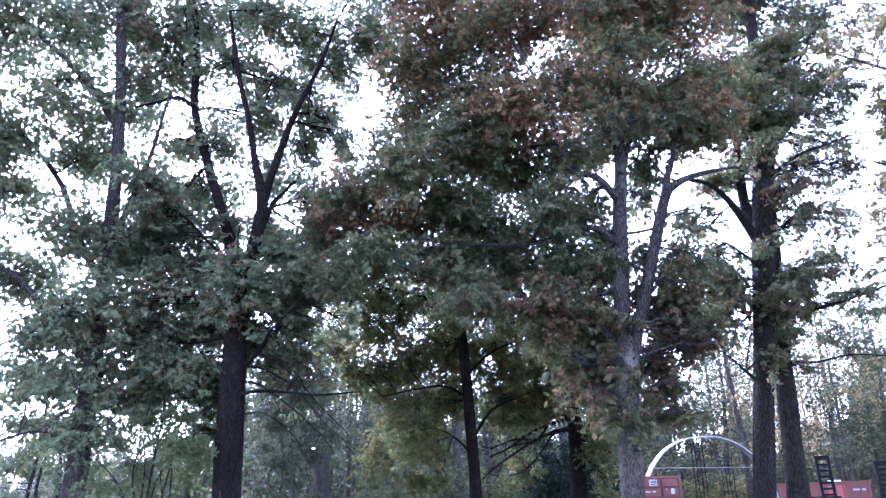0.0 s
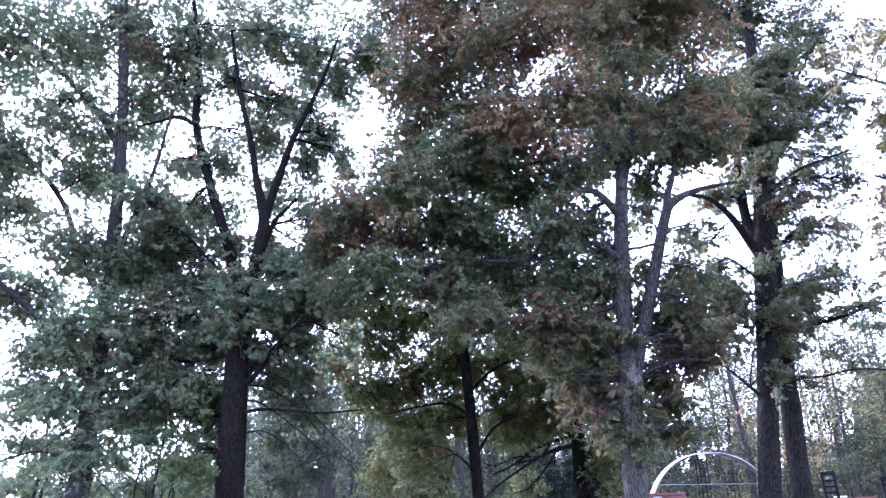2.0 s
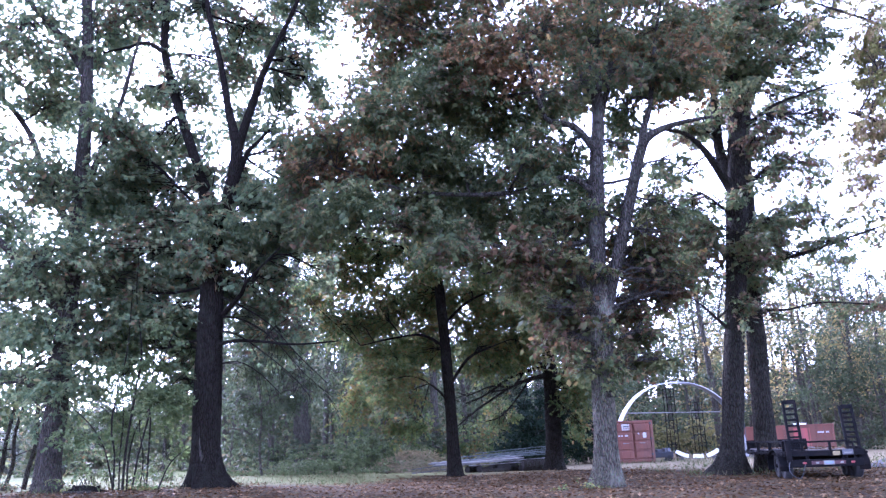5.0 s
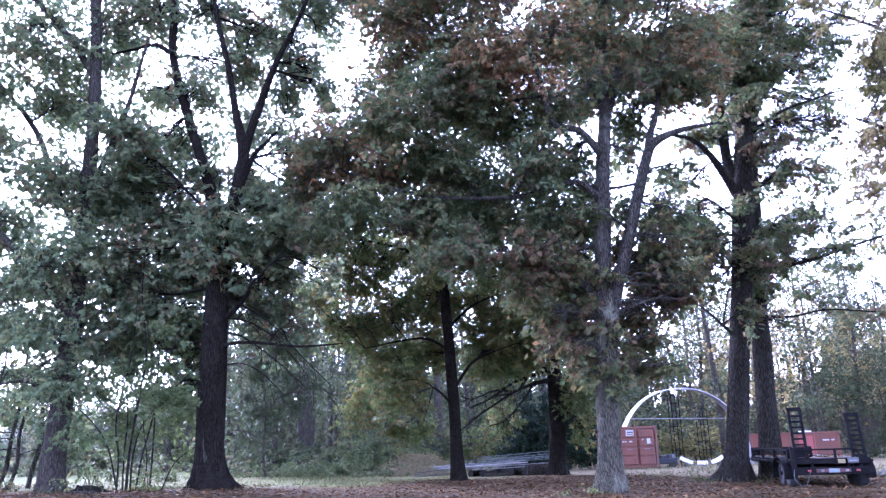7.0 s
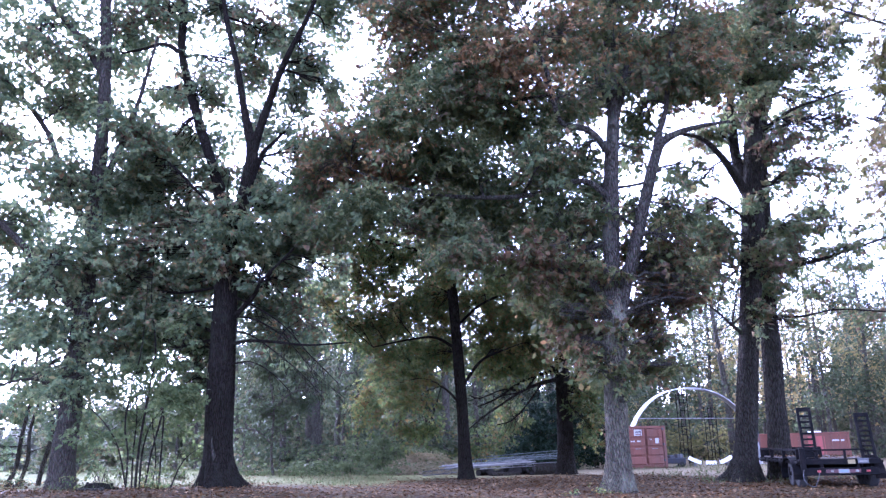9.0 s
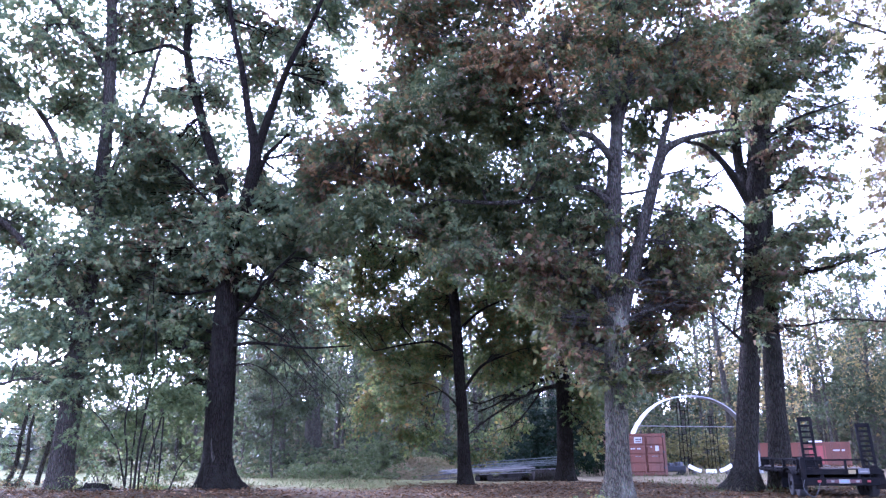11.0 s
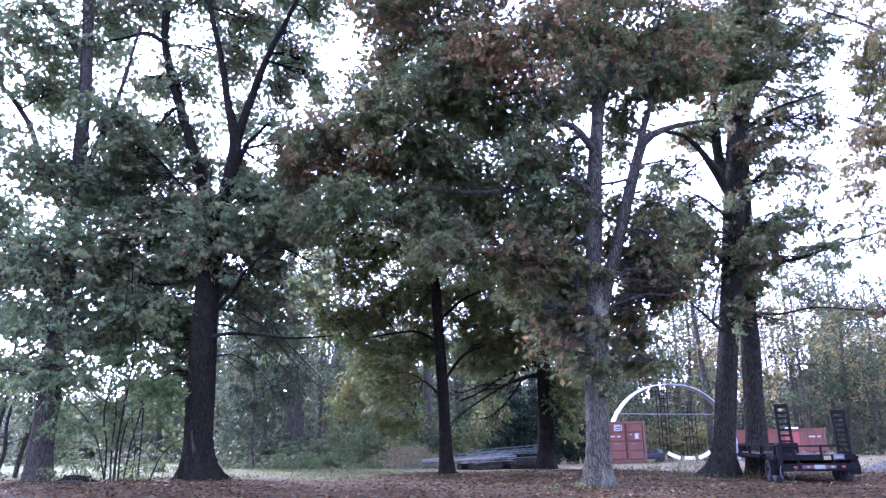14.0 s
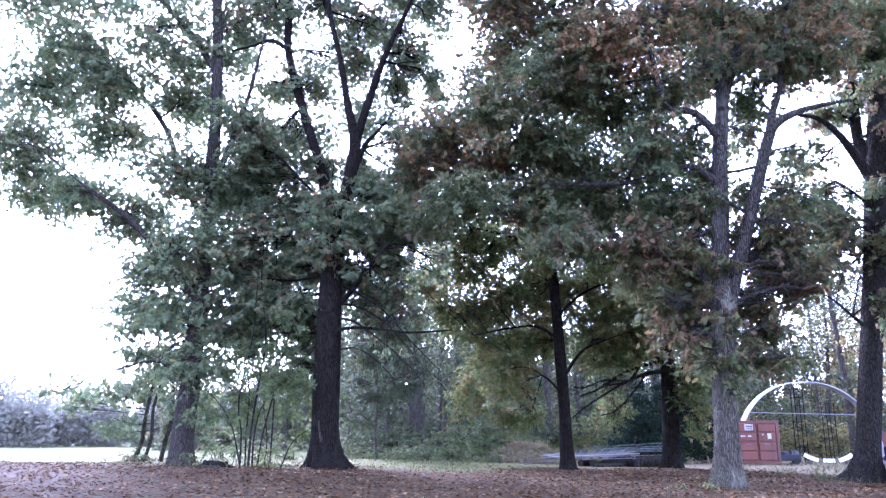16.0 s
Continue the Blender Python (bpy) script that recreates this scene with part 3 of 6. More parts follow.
# ---------------------------------------------------------------- the large trees
tree("oak_tree", "tall oak with blue-green leaves at the field's edge", "tree",
     [(-14.2, 28.6, 0.26, 0.44), (-14.23, 28.6, 1.64, 0.4), (-14.18, 28.6, 3.14, 0.4), (-14.06, 28.6, 6.02, 0.36), (-14, 28.6, 9.28, 0.31), (-13.95, 28.6, 12.96, 0.27), (-14.09, 28.6, 16.86, 0.22), (-14.47, 28.6, 21.31, 0.21), (-14.96, 28.6, 26.07, 0.12)],
     [[(-14.04, 28.6, 6.36, 0.21), (-14.92, 27.6, 7.9, 0.15), (-16.19, 26.6, 9.51, 0.11), (-17.59, 25.6, 10.62, 0.06)],
      [(-13.99, 28.6, 9.76, 0.19), (-15.69, 29.27, 12.27, 0.15), (-16.92, 29.93, 14.69, 0.12), (-19.39, 30.6, 17.66, 0.07)],
      [(-13.96, 28.6, 11.22, 0.17), (-12.88, 27.93, 13.14, 0.12), (-12, 27.27, 14.79, 0.08), (-11.17, 26.6, 17.14, 0.05)],
      [(-14.09, 28.6, 16.59, 0.16), (-15.88, 28.93, 19.09, 0.12), (-18.52, 29.27, 21.81, 0.09), (-20.94, 29.6, 23.76, 0.06)],
      [(-14.1, 28.6, 3.79, 0.08), (-15.52, 28.1, 4.2, 0.05), (-17.06, 27.6, 3.73, 0.03), (-18.52, 27.1, 3.06, 0.02)]],
     [(-20.44, 27.3, 18.24, 2.94, 1.68), (-23.74, 29.5, 17.12, 2.72, 1.81), (-23.19, 28.3, 13.83, 2.56, 1.71), (-23.27, 30.2, 12.4, 2.34, 1.46), (-19.36, 27.8, 16.55, 2.19, 1.64), (-19.23, 28.9, 14.26, 2.18, 1.36), (-18.99, 27.3, 11.13, 2.04, 1.15), (-17.83, 29.5, 10.39, 1.97, 1.44), (-16.67, 28.3, 18.24, 2.45, 2.18), (-16.26, 30.2, 16.42, 1.93, 1.93), (-15.44, 27.8, 12.23, 1.98, 1.49), (-16.49, 28.9, 8.23, 1.88, 1.38), (-13.9, 27.3, 8.71, 1.97, 1.62), (-17.24, 29.5, 6.22, 1.73, 1.4), (-14.29, 28.3, 6.2, 2.01, 1.65), (-17.06, 30.2, 4.41, 1.67, 1.08), (-13.63, 27.8, 4.15, 1.6, 1.03), (-13.43, 28.9, 11.54, 1.85, 1.72)]
     + [(-12.16, 27.3, 13.58, 1.66, 1.78), (-14.13, 29.5, 18.99, 1.92, 1.92), (-18.83, 28.3, 22.08, 3.81, 2.35), (-16.35, 30.2, 23.74, 3.92, 2.42), (-22.88, 27.8, 21.54, 3.65, 2.13), (-12.06, 28.9, 7.88, 1.65, 1.3), (-16.8, 27.3, 3.07, 0.9, 0.33), (-12.62, 29.5, 5.44, 1.31, 1.07), (-14.23, 28.3, 25.45, 3.52, 2.05), (-19.61, 30.2, 27.23, 4.25, 2.29), (-21.87, 27.8, 24.38, 3.42, 1.86), (-14.4, 28.9, 2.94, 1.07, 0.48), (-18.66, 27.3, 3.08, 0.85, 0.29)],
     M_BARK_MID, M_LEAF_BLUE, 1, group="yard oaks", gap=-0.32, gap_size=1.9, flare=0.45, fill=9.0, cover=1.7, airy=(15.6, 0.75))
dark_oak = tree("oak_tree", "thick dark-barked oak, forked high up, leaves just turning", "tree",
     [(-8.5, 28.4, 0.18, 0.55), (-8.55, 28.4, 1.07, 0.52), (-8.59, 28.4, 2.65, 0.49), (-8.58, 28.4, 4.7, 0.47), (-8.58, 28.4, 6.82, 0.44), (-8.54, 28.4, 8.58, 0.42), (-8.51, 28.4, 9.93, 0.39)],
     [[(-8.57, 28.4, 9.25, 0.27), (-9.15, 28.61, 11.64, 0.22), (-9.77, 28.83, 13.43, 0.2), (-10.43, 29.04, 15.29, 0.19), (-11.21, 29.26, 17.89, 0.17), (-11.33, 29.47, 20.33, 0.15), (-11.75, 29.69, 23.34, 0.11), (-12.27, 29.9, 26.21, 0.06)],
      [(-8.41, 28.4, 9.47, 0.29), (-7.92, 28.23, 11.47, 0.25), (-7.71, 28.07, 12.82, 0.22), (-8.06, 27.9, 14.68, 0.15), (-8.41, 27.73, 16.58, 0.12), (-8.86, 27.57, 18.53, 0.1), (-9.3, 27.4, 21.32, 0.06)],
      [(-7.91, 28.4, 12.24, 0.21), (-7.5, 28, 13.49, 0.18), (-6.85, 27.6, 15.21, 0.15), (-6.2, 27.2, 16.56, 0.11), (-5.3, 26.8, 18.15, 0.08), (-4.6, 26.4, 19.88, 0.05)],
      [(-10.88, 28.4, 17.41, 0.1), (-11.8, 28.73, 18.07, 0.08), (-12.59, 29.07, 18.09, 0.07), (-13.86, 29.4, 18.06, 0.04)],
      [(-8.51, 28.4, 5.28, 0.08), (-7.53, 28.02, 5.38, 0.06), (-6.4, 27.65, 5.26, 0.05), (-5.19, 27.27, 5.07, 0.04), (-3.63, 26.9, 5.08, 0.02)],
      [(-8.46, 28.4, 6.07, 0.1), (-7.27, 27.73, 7.09, 0.08), (-6.95, 27.07, 7.36, 0.05), (-5.61, 26.4, 8.42, 0.03)],
      [(-8.52, 28.4, 6.39, 0.03), (-7.24, 27.77, 6.12, 0.03), (-5.98, 27.15, 5.3, 0.02), (-4.74, 26.52, 3.97, 0.01), (-3.67, 25.9, 3.08, 0.01)],
      [(-8.54, 28.4, 5.86, 0.03), (-7.5, 27.9, 5.61, 0.03), (-6.33, 27.4, 4.83, 0.02), (-5.2, 26.9, 3.9, 0.01), (-4.41, 26.4, 3.04, 0.01)],
      [(-8.56, 28.4, 7.26, 0.04), (-7.41, 27.85, 6.69, 0.03), (-6.13, 27.3, 5.83, 0.02), (-4.99, 26.75, 4.62, 0.02), (-3.91, 26.2, 3.58, 0.01)],
      [(-8.51, 28.4, 4.49, 0.03), (-7.46, 27.9, 4.62, 0.02), (-6.51, 27.4, 4.14, 0.02), (-5.58, 26.9, 3.29, 0.01)],
      [(-7.76, 28.4, 11.88, 0.12), (-7.44, 28.73, 13.07, 0.09), (-7.17, 29.07, 13.57, 0.07), (-6.61, 29.4, 14.44, 0.04)]],
     [(-11.88, 29, 12.83, 1.97, 1.11), (-13.25, 30.3, 11.85, 1.92, 1.41), (-10.79, 29.6, 10.59, 1.93, 1.45), (-8.03, 27.6, 9.9, 1.77, 1.1), (-11.46, 28.6, 9.16, 2.11, 1.29), (-13.52, 30, 8.17, 1.98, 1.36), (-7.22, 29, 10.89, 1.73, 1.16), (-6.8, 30.3, 9.96, 1.19, 1.07), (-7.76, 29.6, 9.32, 1.75, 0.93), (-10.47, 30.7, 8.72, 1.96, 1.22), (-10.96, 28.6, 6.7, 2.06, 1.14), (-7.11, 30, 7.31, 1.73, 1.04), (-6.07, 29, 5.77, 1.43, 0.99), (-10.56, 30.3, 6.54, 1.2, 0.96), (-8.05, 29.6, 7.94, 1.39, 1.04), (-12.95, 30.7, 5.97, 1.36, 1.11), (-8.38, 27.2, 8.49, 1.3, 0.76), (-12.91, 30, 13.62, 1.54, 0.77)]
     + [(-10.45, 29, 15.9, 1.51, 1.38), (-9.01, 30.3, 17.98, 1.97, 1.45), (-7.39, 29.6, 18.9, 2.2, 1.56), (-5.91, 30.7, 20.63, 2.3, 1.35), (-9.45, 28.6, 19.45, 1.81, 1.42), (-12.68, 30, 20.43, 1.95, 1.67), (-6.34, 29, 15.9, 1.22, 1.22), (-8.53, 30.3, 15.16, 1.27, 1.01), (-10.07, 29.6, 14.13, 1.37, 0.87), (-4.79, 30.7, 22.93, 2.79, 1.67), (-7.39, 28.6, 22.11, 2.92, 1.6), (-11.1, 30, 23.54, 3.15, 1.72), (-13.16, 29, 22.04, 2.8, 1.68), (-12.43, 30.3, 17.01, 1.2, 1.07), (-6.89, 29.6, 14.29, 1.09, 0.68), (-8.29, 30.7, 12.86, 1.25, 0.87), (-9.54, 28.6, 12.36, 0.95, 0.71), (-5.57, 30, 15.58, 0.87, 0.62)]
     + [(-9.13, 29, 25.95, 4.03, 2.3), (-6.34, 30.3, 26.01, 3.5, 2.04), (-12.4, 29.6, 25.97, 3.28, 2.09), (-3.74, 30.7, 21.72, 1.64, 1.09), (-6.06, 28.6, 17.49, 1.23, 1.11), (-11.31, 30, 14.72, 1.28, 0.9), (-5.69, 29, 13.13, 1.05, 0.82), (-5.55, 30.3, 11.76, 1.2, 1.08), (-5.73, 29.6, 9.61, 1.15, 0.92), (-4.86, 30.7, 8.56, 0.7, 0.59), (-5.39, 28.6, 16.69, 0.73, 0.92), (-5.26, 30, 19.07, 1.04, 0.78), (-10.49, 30, 5.26, 1.08, 0.9), (-10.07, 30.4, 4.25, 0.76, 0.66), (-11.31, 30, 5.94, 0.95, 0.67), (-7.26, 29, 8.87, 0.91, 0.77), (-6.64, 29.3, 8.29, 0.86, 0.64), (-7.26, 27.8, 7.96, 0.87, 0.52)]
     + [(-4.96, 28.9, 16.32, 0.73, 0.97), (-4.48, 28.9, 15.04, 0.71, 0.48)],
     M_BARK_DARK, M_LEAF_VEILED, 2, group="yard oaks", gap=-0.24, gap_size=1.9, fill=11.0, cover=2.1, airy=(13.0, 0.52), twiggy=0.05)
bark_scar(dark_oak)
tree("oak_tree", "forked oak with pale grey bark and russet upper crown", "tree",
     [(4.75, 23.9, -0.06, 0.4), (4.79, 23.9, 0.43, 0.37), (4.84, 23.9, 1.49, 0.35), (4.92, 23.9, 2.83, 0.34), (4.99, 23.9, 4.21, 0.34), (5.06, 23.9, 5.3, 0.36), (5.2, 23.9, 6.0, 0.22), (5.26, 23.9, 6.5, 0.08)],
     [[(5.01, 23.9, 5.27, 0.29), (5.1, 23.97, 6.74, 0.27), (5.22, 24.05, 8.27, 0.26), (5.41, 24.12, 10.24, 0.25), (5.61, 24.2, 12.1, 0.22), (5.69, 24.27, 14.04, 0.19), (5.73, 24.35, 16.29, 0.14), (5.71, 24.42, 19.13, 0.1), (5.73, 24.5, 22.13, 0.06)],
      [(5.22, 23.9, 5.27, 0.24), (5.57, 23.75, 6.5, 0.21), (5.93, 23.6, 7.74, 0.19), (6.33, 23.45, 9.19, 0.18), (6.68, 23.3, 10.38, 0.17), (6.89, 23.15, 10.76, 0.15), (7.38, 23, 11.01, 0.11), (8.17, 22.85, 11.18, 0.07), (8.93, 22.7, 11.22, 0.04)],
      [(6.84, 23.9, 10.51, 0.13), (7.08, 24.15, 11.42, 0.11), (7.49, 24.4, 12.45, 0.09), (7.88, 24.65, 14.39, 0.07), (8.51, 24.9, 17.01, 0.05)],
      [(4.94, 23.9, 5.28, 0.14), (4.65, 24.1, 6.14, 0.11), (4.3, 24.3, 6.65, 0.09), (3.43, 24.5, 6.95, 0.07), (1.91, 24.7, 7.77, 0.06), (0.05, 24.9, 8.26, 0.04)],
      [(5.33, 23.9, 10.76, 0.13), (4.62, 23.6, 11.46, 0.11), (3.83, 23.3, 11.51, 0.09), (3.54, 23, 11.82, 0.08), (3.27, 22.7, 13.08, 0.07), (2.79, 22.4, 14.36, 0.05)],
      [(5.51, 23.9, 11.66, 0.12), (6.03, 24.4, 13.02, 0.1), (6.6, 24.9, 15.01, 0.09), (7.62, 25.4, 17.12, 0.06)],
      [(5.21, 23.9, 9.18, 0.11), (4.41, 24.14, 9.88, 0.1), (2.72, 24.38, 9.51, 0.08), (0.84, 24.62, 9.55, 0.07), (-1.07, 24.86, 9.89, 0.05), (-3.43, 25.1, 10.87, 0.03)],
      [(5.16, 23.9, 7.66, 0.09), (4.48, 24.4, 7.62, 0.08), (3.03, 24.9, 7.21, 0.06), (1.54, 25.4, 6.97, 0.03)]],
     [(-3.84, 25.1, 12.04, 1.72, 0.85), (-1.66, 22.7, 11.75, 1.47, 1.01), (-2.51, 25.8, 11.1, 1.94, 1.02), (-0.26, 24.5, 11.27, 2.04, 1.17), (0.18, 23.3, 12.98, 2.01, 1.25), (-1.58, 26.1, 15.13, 1.2, 1.2), (1.87, 25.1, 12.84, 1.83, 1.32), (2.05, 22.7, 13.83, 2.01, 1.24), (0.26, 25.8, 16.55, 2.54, 1.32), (-1.66, 24.5, 16.64, 1.49, 1.17), (3.14, 23.3, 10.68, 1.3, 1.02), (1.32, 26.1, 10.56, 2.14, 1.12), (-0.7, 25.1, 9.35, 2.04, 1.07), (-2.83, 22.7, 8.74, 1.5, 0.8), (1.64, 25.8, 8.88, 2.08, 0.99), (3.56, 24.5, 9.03, 1.34, 0.86), (4.04, 23.3, 14.84, 1.9, 1.3), (6.43, 26.1, 16.16, 1.92, 1.36)]
     + [(8.05, 25.1, 15.87, 1.88, 1.22), (7.51, 25.9, 14.62, 1.55, 0.93), (5.13, 26.1, 14.34, 1.53, 1.2), (8.8, 24.5, 14.06, 1.6, 1.28), (2.77, 23.3, 7.19, 1.42, 0.71), (6.35, 24.7, 5.47, 0.84, 0.68), (6.65, 24.5, 4.57, 0.83, 0.6), (6.05, 24.5, 3.9, 0.75, 0.45), (6.99, 24.2, 3.76, 0.56, 0.28), (4.48, 25.1, 4.93, 0.64, 0.38), (4.53, 25.1, 4.19, 0.38, 0.26), (4.31, 23.3, 3.48, 0.42, 0.21), (4.79, 23.1, 3.61, 0.38, 0.31), (4.93, 23.1, 2.94, 0.38, 0.19), (3.71, 24.9, 4.74, 0.64, 0.45), (7.15, 24.5, 7.28, 0.96, 0.62), (7.43, 24.4, 6.74, 0.73, 0.54), (7, 24.7, 6.1, 0.65, 0.42)]
     + [(7.7, 24.4, 5.75, 0.5, 0.34), (4.2, 24.7, 5.62, 0.67, 0.52), (4.1, 25.8, 7.19, 1.18, 0.79), (-2.72, 24.9, 13.87, 0.58, 0.74), (5.98, 25.1, 7.92, 0.35, 0.55), (6.32, 25.4, 9.24, 0.44, 0.56), (5.01, 25.4, 8.67, 0.52, 0.67), (4.86, 25.4, 7.47, 0.51, 0.55), (4.53, 25.3, 6.29, 0.77, 0.54), (3.87, 25.5, 5.8, 0.77, 0.54), (6.77, 24.9, 7.1, 0.74, 0.55), (7.95, 24.4, 6.43, 0.54, 0.54), (-4.61, 25.1, 10.9, 0.9, 0.6), (0.38, 22.7, 7.29, 1.21, 0.6), (7.12, 25.8, 12.78, 0.86, 0.64), (5.21, 25.4, 10.1, 0.56, 0.6), (3.89, 23.3, 12.35, 0.96, 0.58), (10.05, 26.1, 16.28, 1.87, 1.17)]
     + [(-0.52, 25.1, 18.88, 2.93, 1.58), (2.21, 22.7, 17.32, 2.87, 1.44), (5.76, 25.8, 19.39, 3.3, 1.65), (8.11, 24.5, 18.16, 2.72, 1.59), (1.39, 23.3, 20.55, 3.56, 1.78), (5.6, 26.1, 22.71, 4.03, 2.01), (4.04, 25.1, 24.82, 3.82, 2.04), (8.33, 22.7, 19.34, 2.44, 1.33), (-1.38, 25.8, 21.68, 2.42, 1.45), (7.67, 24.5, 8.82, 0.98, 0.63), (6.95, 23.3, 7.63, 0.83, 0.55), (-4.34, 25.4, 8.93, 0.89, 0.69), (-5.06, 25.4, 10.4, 0.77, 0.57), (4.82, 24.9, 11.28, 0.7, 0.44), (6.51, 25.4, 11.49, 0.46, 0.37), (7.51, 22.9, 9.91, 0.53, 0.23), (4.07, 25.4, 10.76, 0.81, 0.61)]
     + [(5.1, 23.0, 4.7, 0.42, 0.3), (4.4, 23.1, 5.3, 0.5, 0.32), (5.7, 23.2, 3.7, 0.4, 0.25), (3.9, 23.3, 4.3, 0.55, 0.36), (5.0, 23.0, 6.5, 0.42, 0.28), (3.3, 23.5, 5.4, 0.7, 0.45), (4.2, 23.2, 6.9, 0.5, 0.3), (2.6, 23.8, 6.2, 0.8, 0.5), (5.3, 23.0, 3.4, 0.3, 0.22)]
     + [(5.6, 23.0, 14.6, 1.2, 0.7), (5.9, 23.0, 16.2, 1.3, 0.8), (5.2, 22.9, 17.8, 1.4, 0.8), (7.6, 23.5, 13.4, 0.8, 0.5), (6.5, 22.8, 13.1, 0.6, 0.35), (4.9, 23.0, 13.0, 0.8, 0.4), (4.6, 22.9, 8.4, 0.6, 0.35), (5.8, 23.0, 19.4, 1.5, 0.9)],
     M_BARK_GREY, M_LEAF_SHADED, 3, group="yard oaks", gap=-0.5, gap_size=1.7, fill=14.0, flare=0.9, leaf=0.19, cover=2.1, limb_bark=M_BARK_LIMB, main=0, airy=(12.9, 0.66),
     turned=((lambda x, z: z > 13.4 or (x < -1.2 and z > 10.7), M_LEAF_RED), (lambda x, z: z < 8 and x > 2.4, M_LEAF_LOW)))
tree("maple_tree", "slender dark maple with green and yellow leaves", "tree",
     [(0.43, 36.4, -0.06, 0.34), (0.37, 36.4, 1.23, 0.29), (0.29, 36.4, 3.78, 0.27), (0.15, 36.4, 6.43, 0.24), (-0.02, 36.4, 9.19, 0.22), (-0.14, 36.4, 12.04, 0.15), (-0.21, 36.4, 15.01, 0.09)],
     [[(0.33, 36.4, 3.26, 0.07), (-0.39, 35.9, 4.02, 0.05), (-1.4, 35.4, 4.52, 0.03), (-2.66, 34.9, 4.26, 0.02)],
      [(0.19, 36.4, 5.9, 0.07), (-0.85, 35.73, 6.42, 0.06), (-2.14, 35.07, 6.25, 0.04), (-3.62, 34.4, 5.87, 0.03)],
      [(0.11, 36.4, 6.98, 0.07), (1.35, 36.73, 8.1, 0.06), (2.77, 37.07, 8.69, 0.04), (4.19, 37.4, 8.72, 0.02)],
      [(-0.05, 36.4, 9.19, 0.11), (-1.35, 36.73, 10.72, 0.08), (-3.05, 37.07, 11.44, 0.06), (-4.8, 37.4, 11.87, 0.03)],
      [(0.27, 36.4, 4.04, 0.08), (1.22, 35.9, 5.28, 0.07), (2.26, 35.4, 5.72, 0.04)]],
     [(-5.49, 37.2, 12.13, 1.44, 1.21), (-4.01, 38.1, 11.44, 2.19, 1.31), (-1.65, 37.5, 11.52, 2.15, 1.43), (-4.5, 38.6, 9.78, 1.61, 0.88), (-2.78, 36.9, 7.82, 1.94, 1.11), (-1.01, 38.2, 8.72, 2.15, 1.58), (-2.82, 37.2, 5.53, 2.07, 1.24), (-4.01, 38.1, 3.59, 1.55, 1.27), (-2.13, 35.4, 4.03, 1.44, 1.57), (-0.78, 38.2, 6.15, 1.84, 1.42), (1.56, 38.6, 8.44, 2.31, 1.74), (2.32, 38.4, 6.09, 2, 1.57), (3.83, 37.2, 7.56, 2.09, 1.54), (3.97, 38.1, 5.96, 1.42, 0.97), (5.49, 37.5, 6.95, 1.3, 0.73), (-2.4, 38.6, 2.36, 1.08, 0.63), (-4.43, 36.9, 7.03, 1.38, 1.11), (0.84, 35.4, 10.04, 2.28, 1.21)]
     + [(3.37, 37.2, 9.55, 2.11, 1.13), (-5.75, 38.1, 10.89, 1.02, 0.58), (-1.25, 37.5, 2.31, 0.83, 0.5), (-3.19, 38.6, 10.34, 1.02, 0.59), (-6.25, 36.9, 8.89, 1.27, 0.96), (-5.09, 34.8, 7.25, 1.05, 0.68), (3.6, 37.4, 8.16, 1.27, 0.84)],
     M_BARK_DARK, M_LEAF_MAPLE, 4, leaf=0.18, cover=2.2, gap=-0.36, gap_size=1.5, radius=0.04, fill=7.0, flare=0.5)
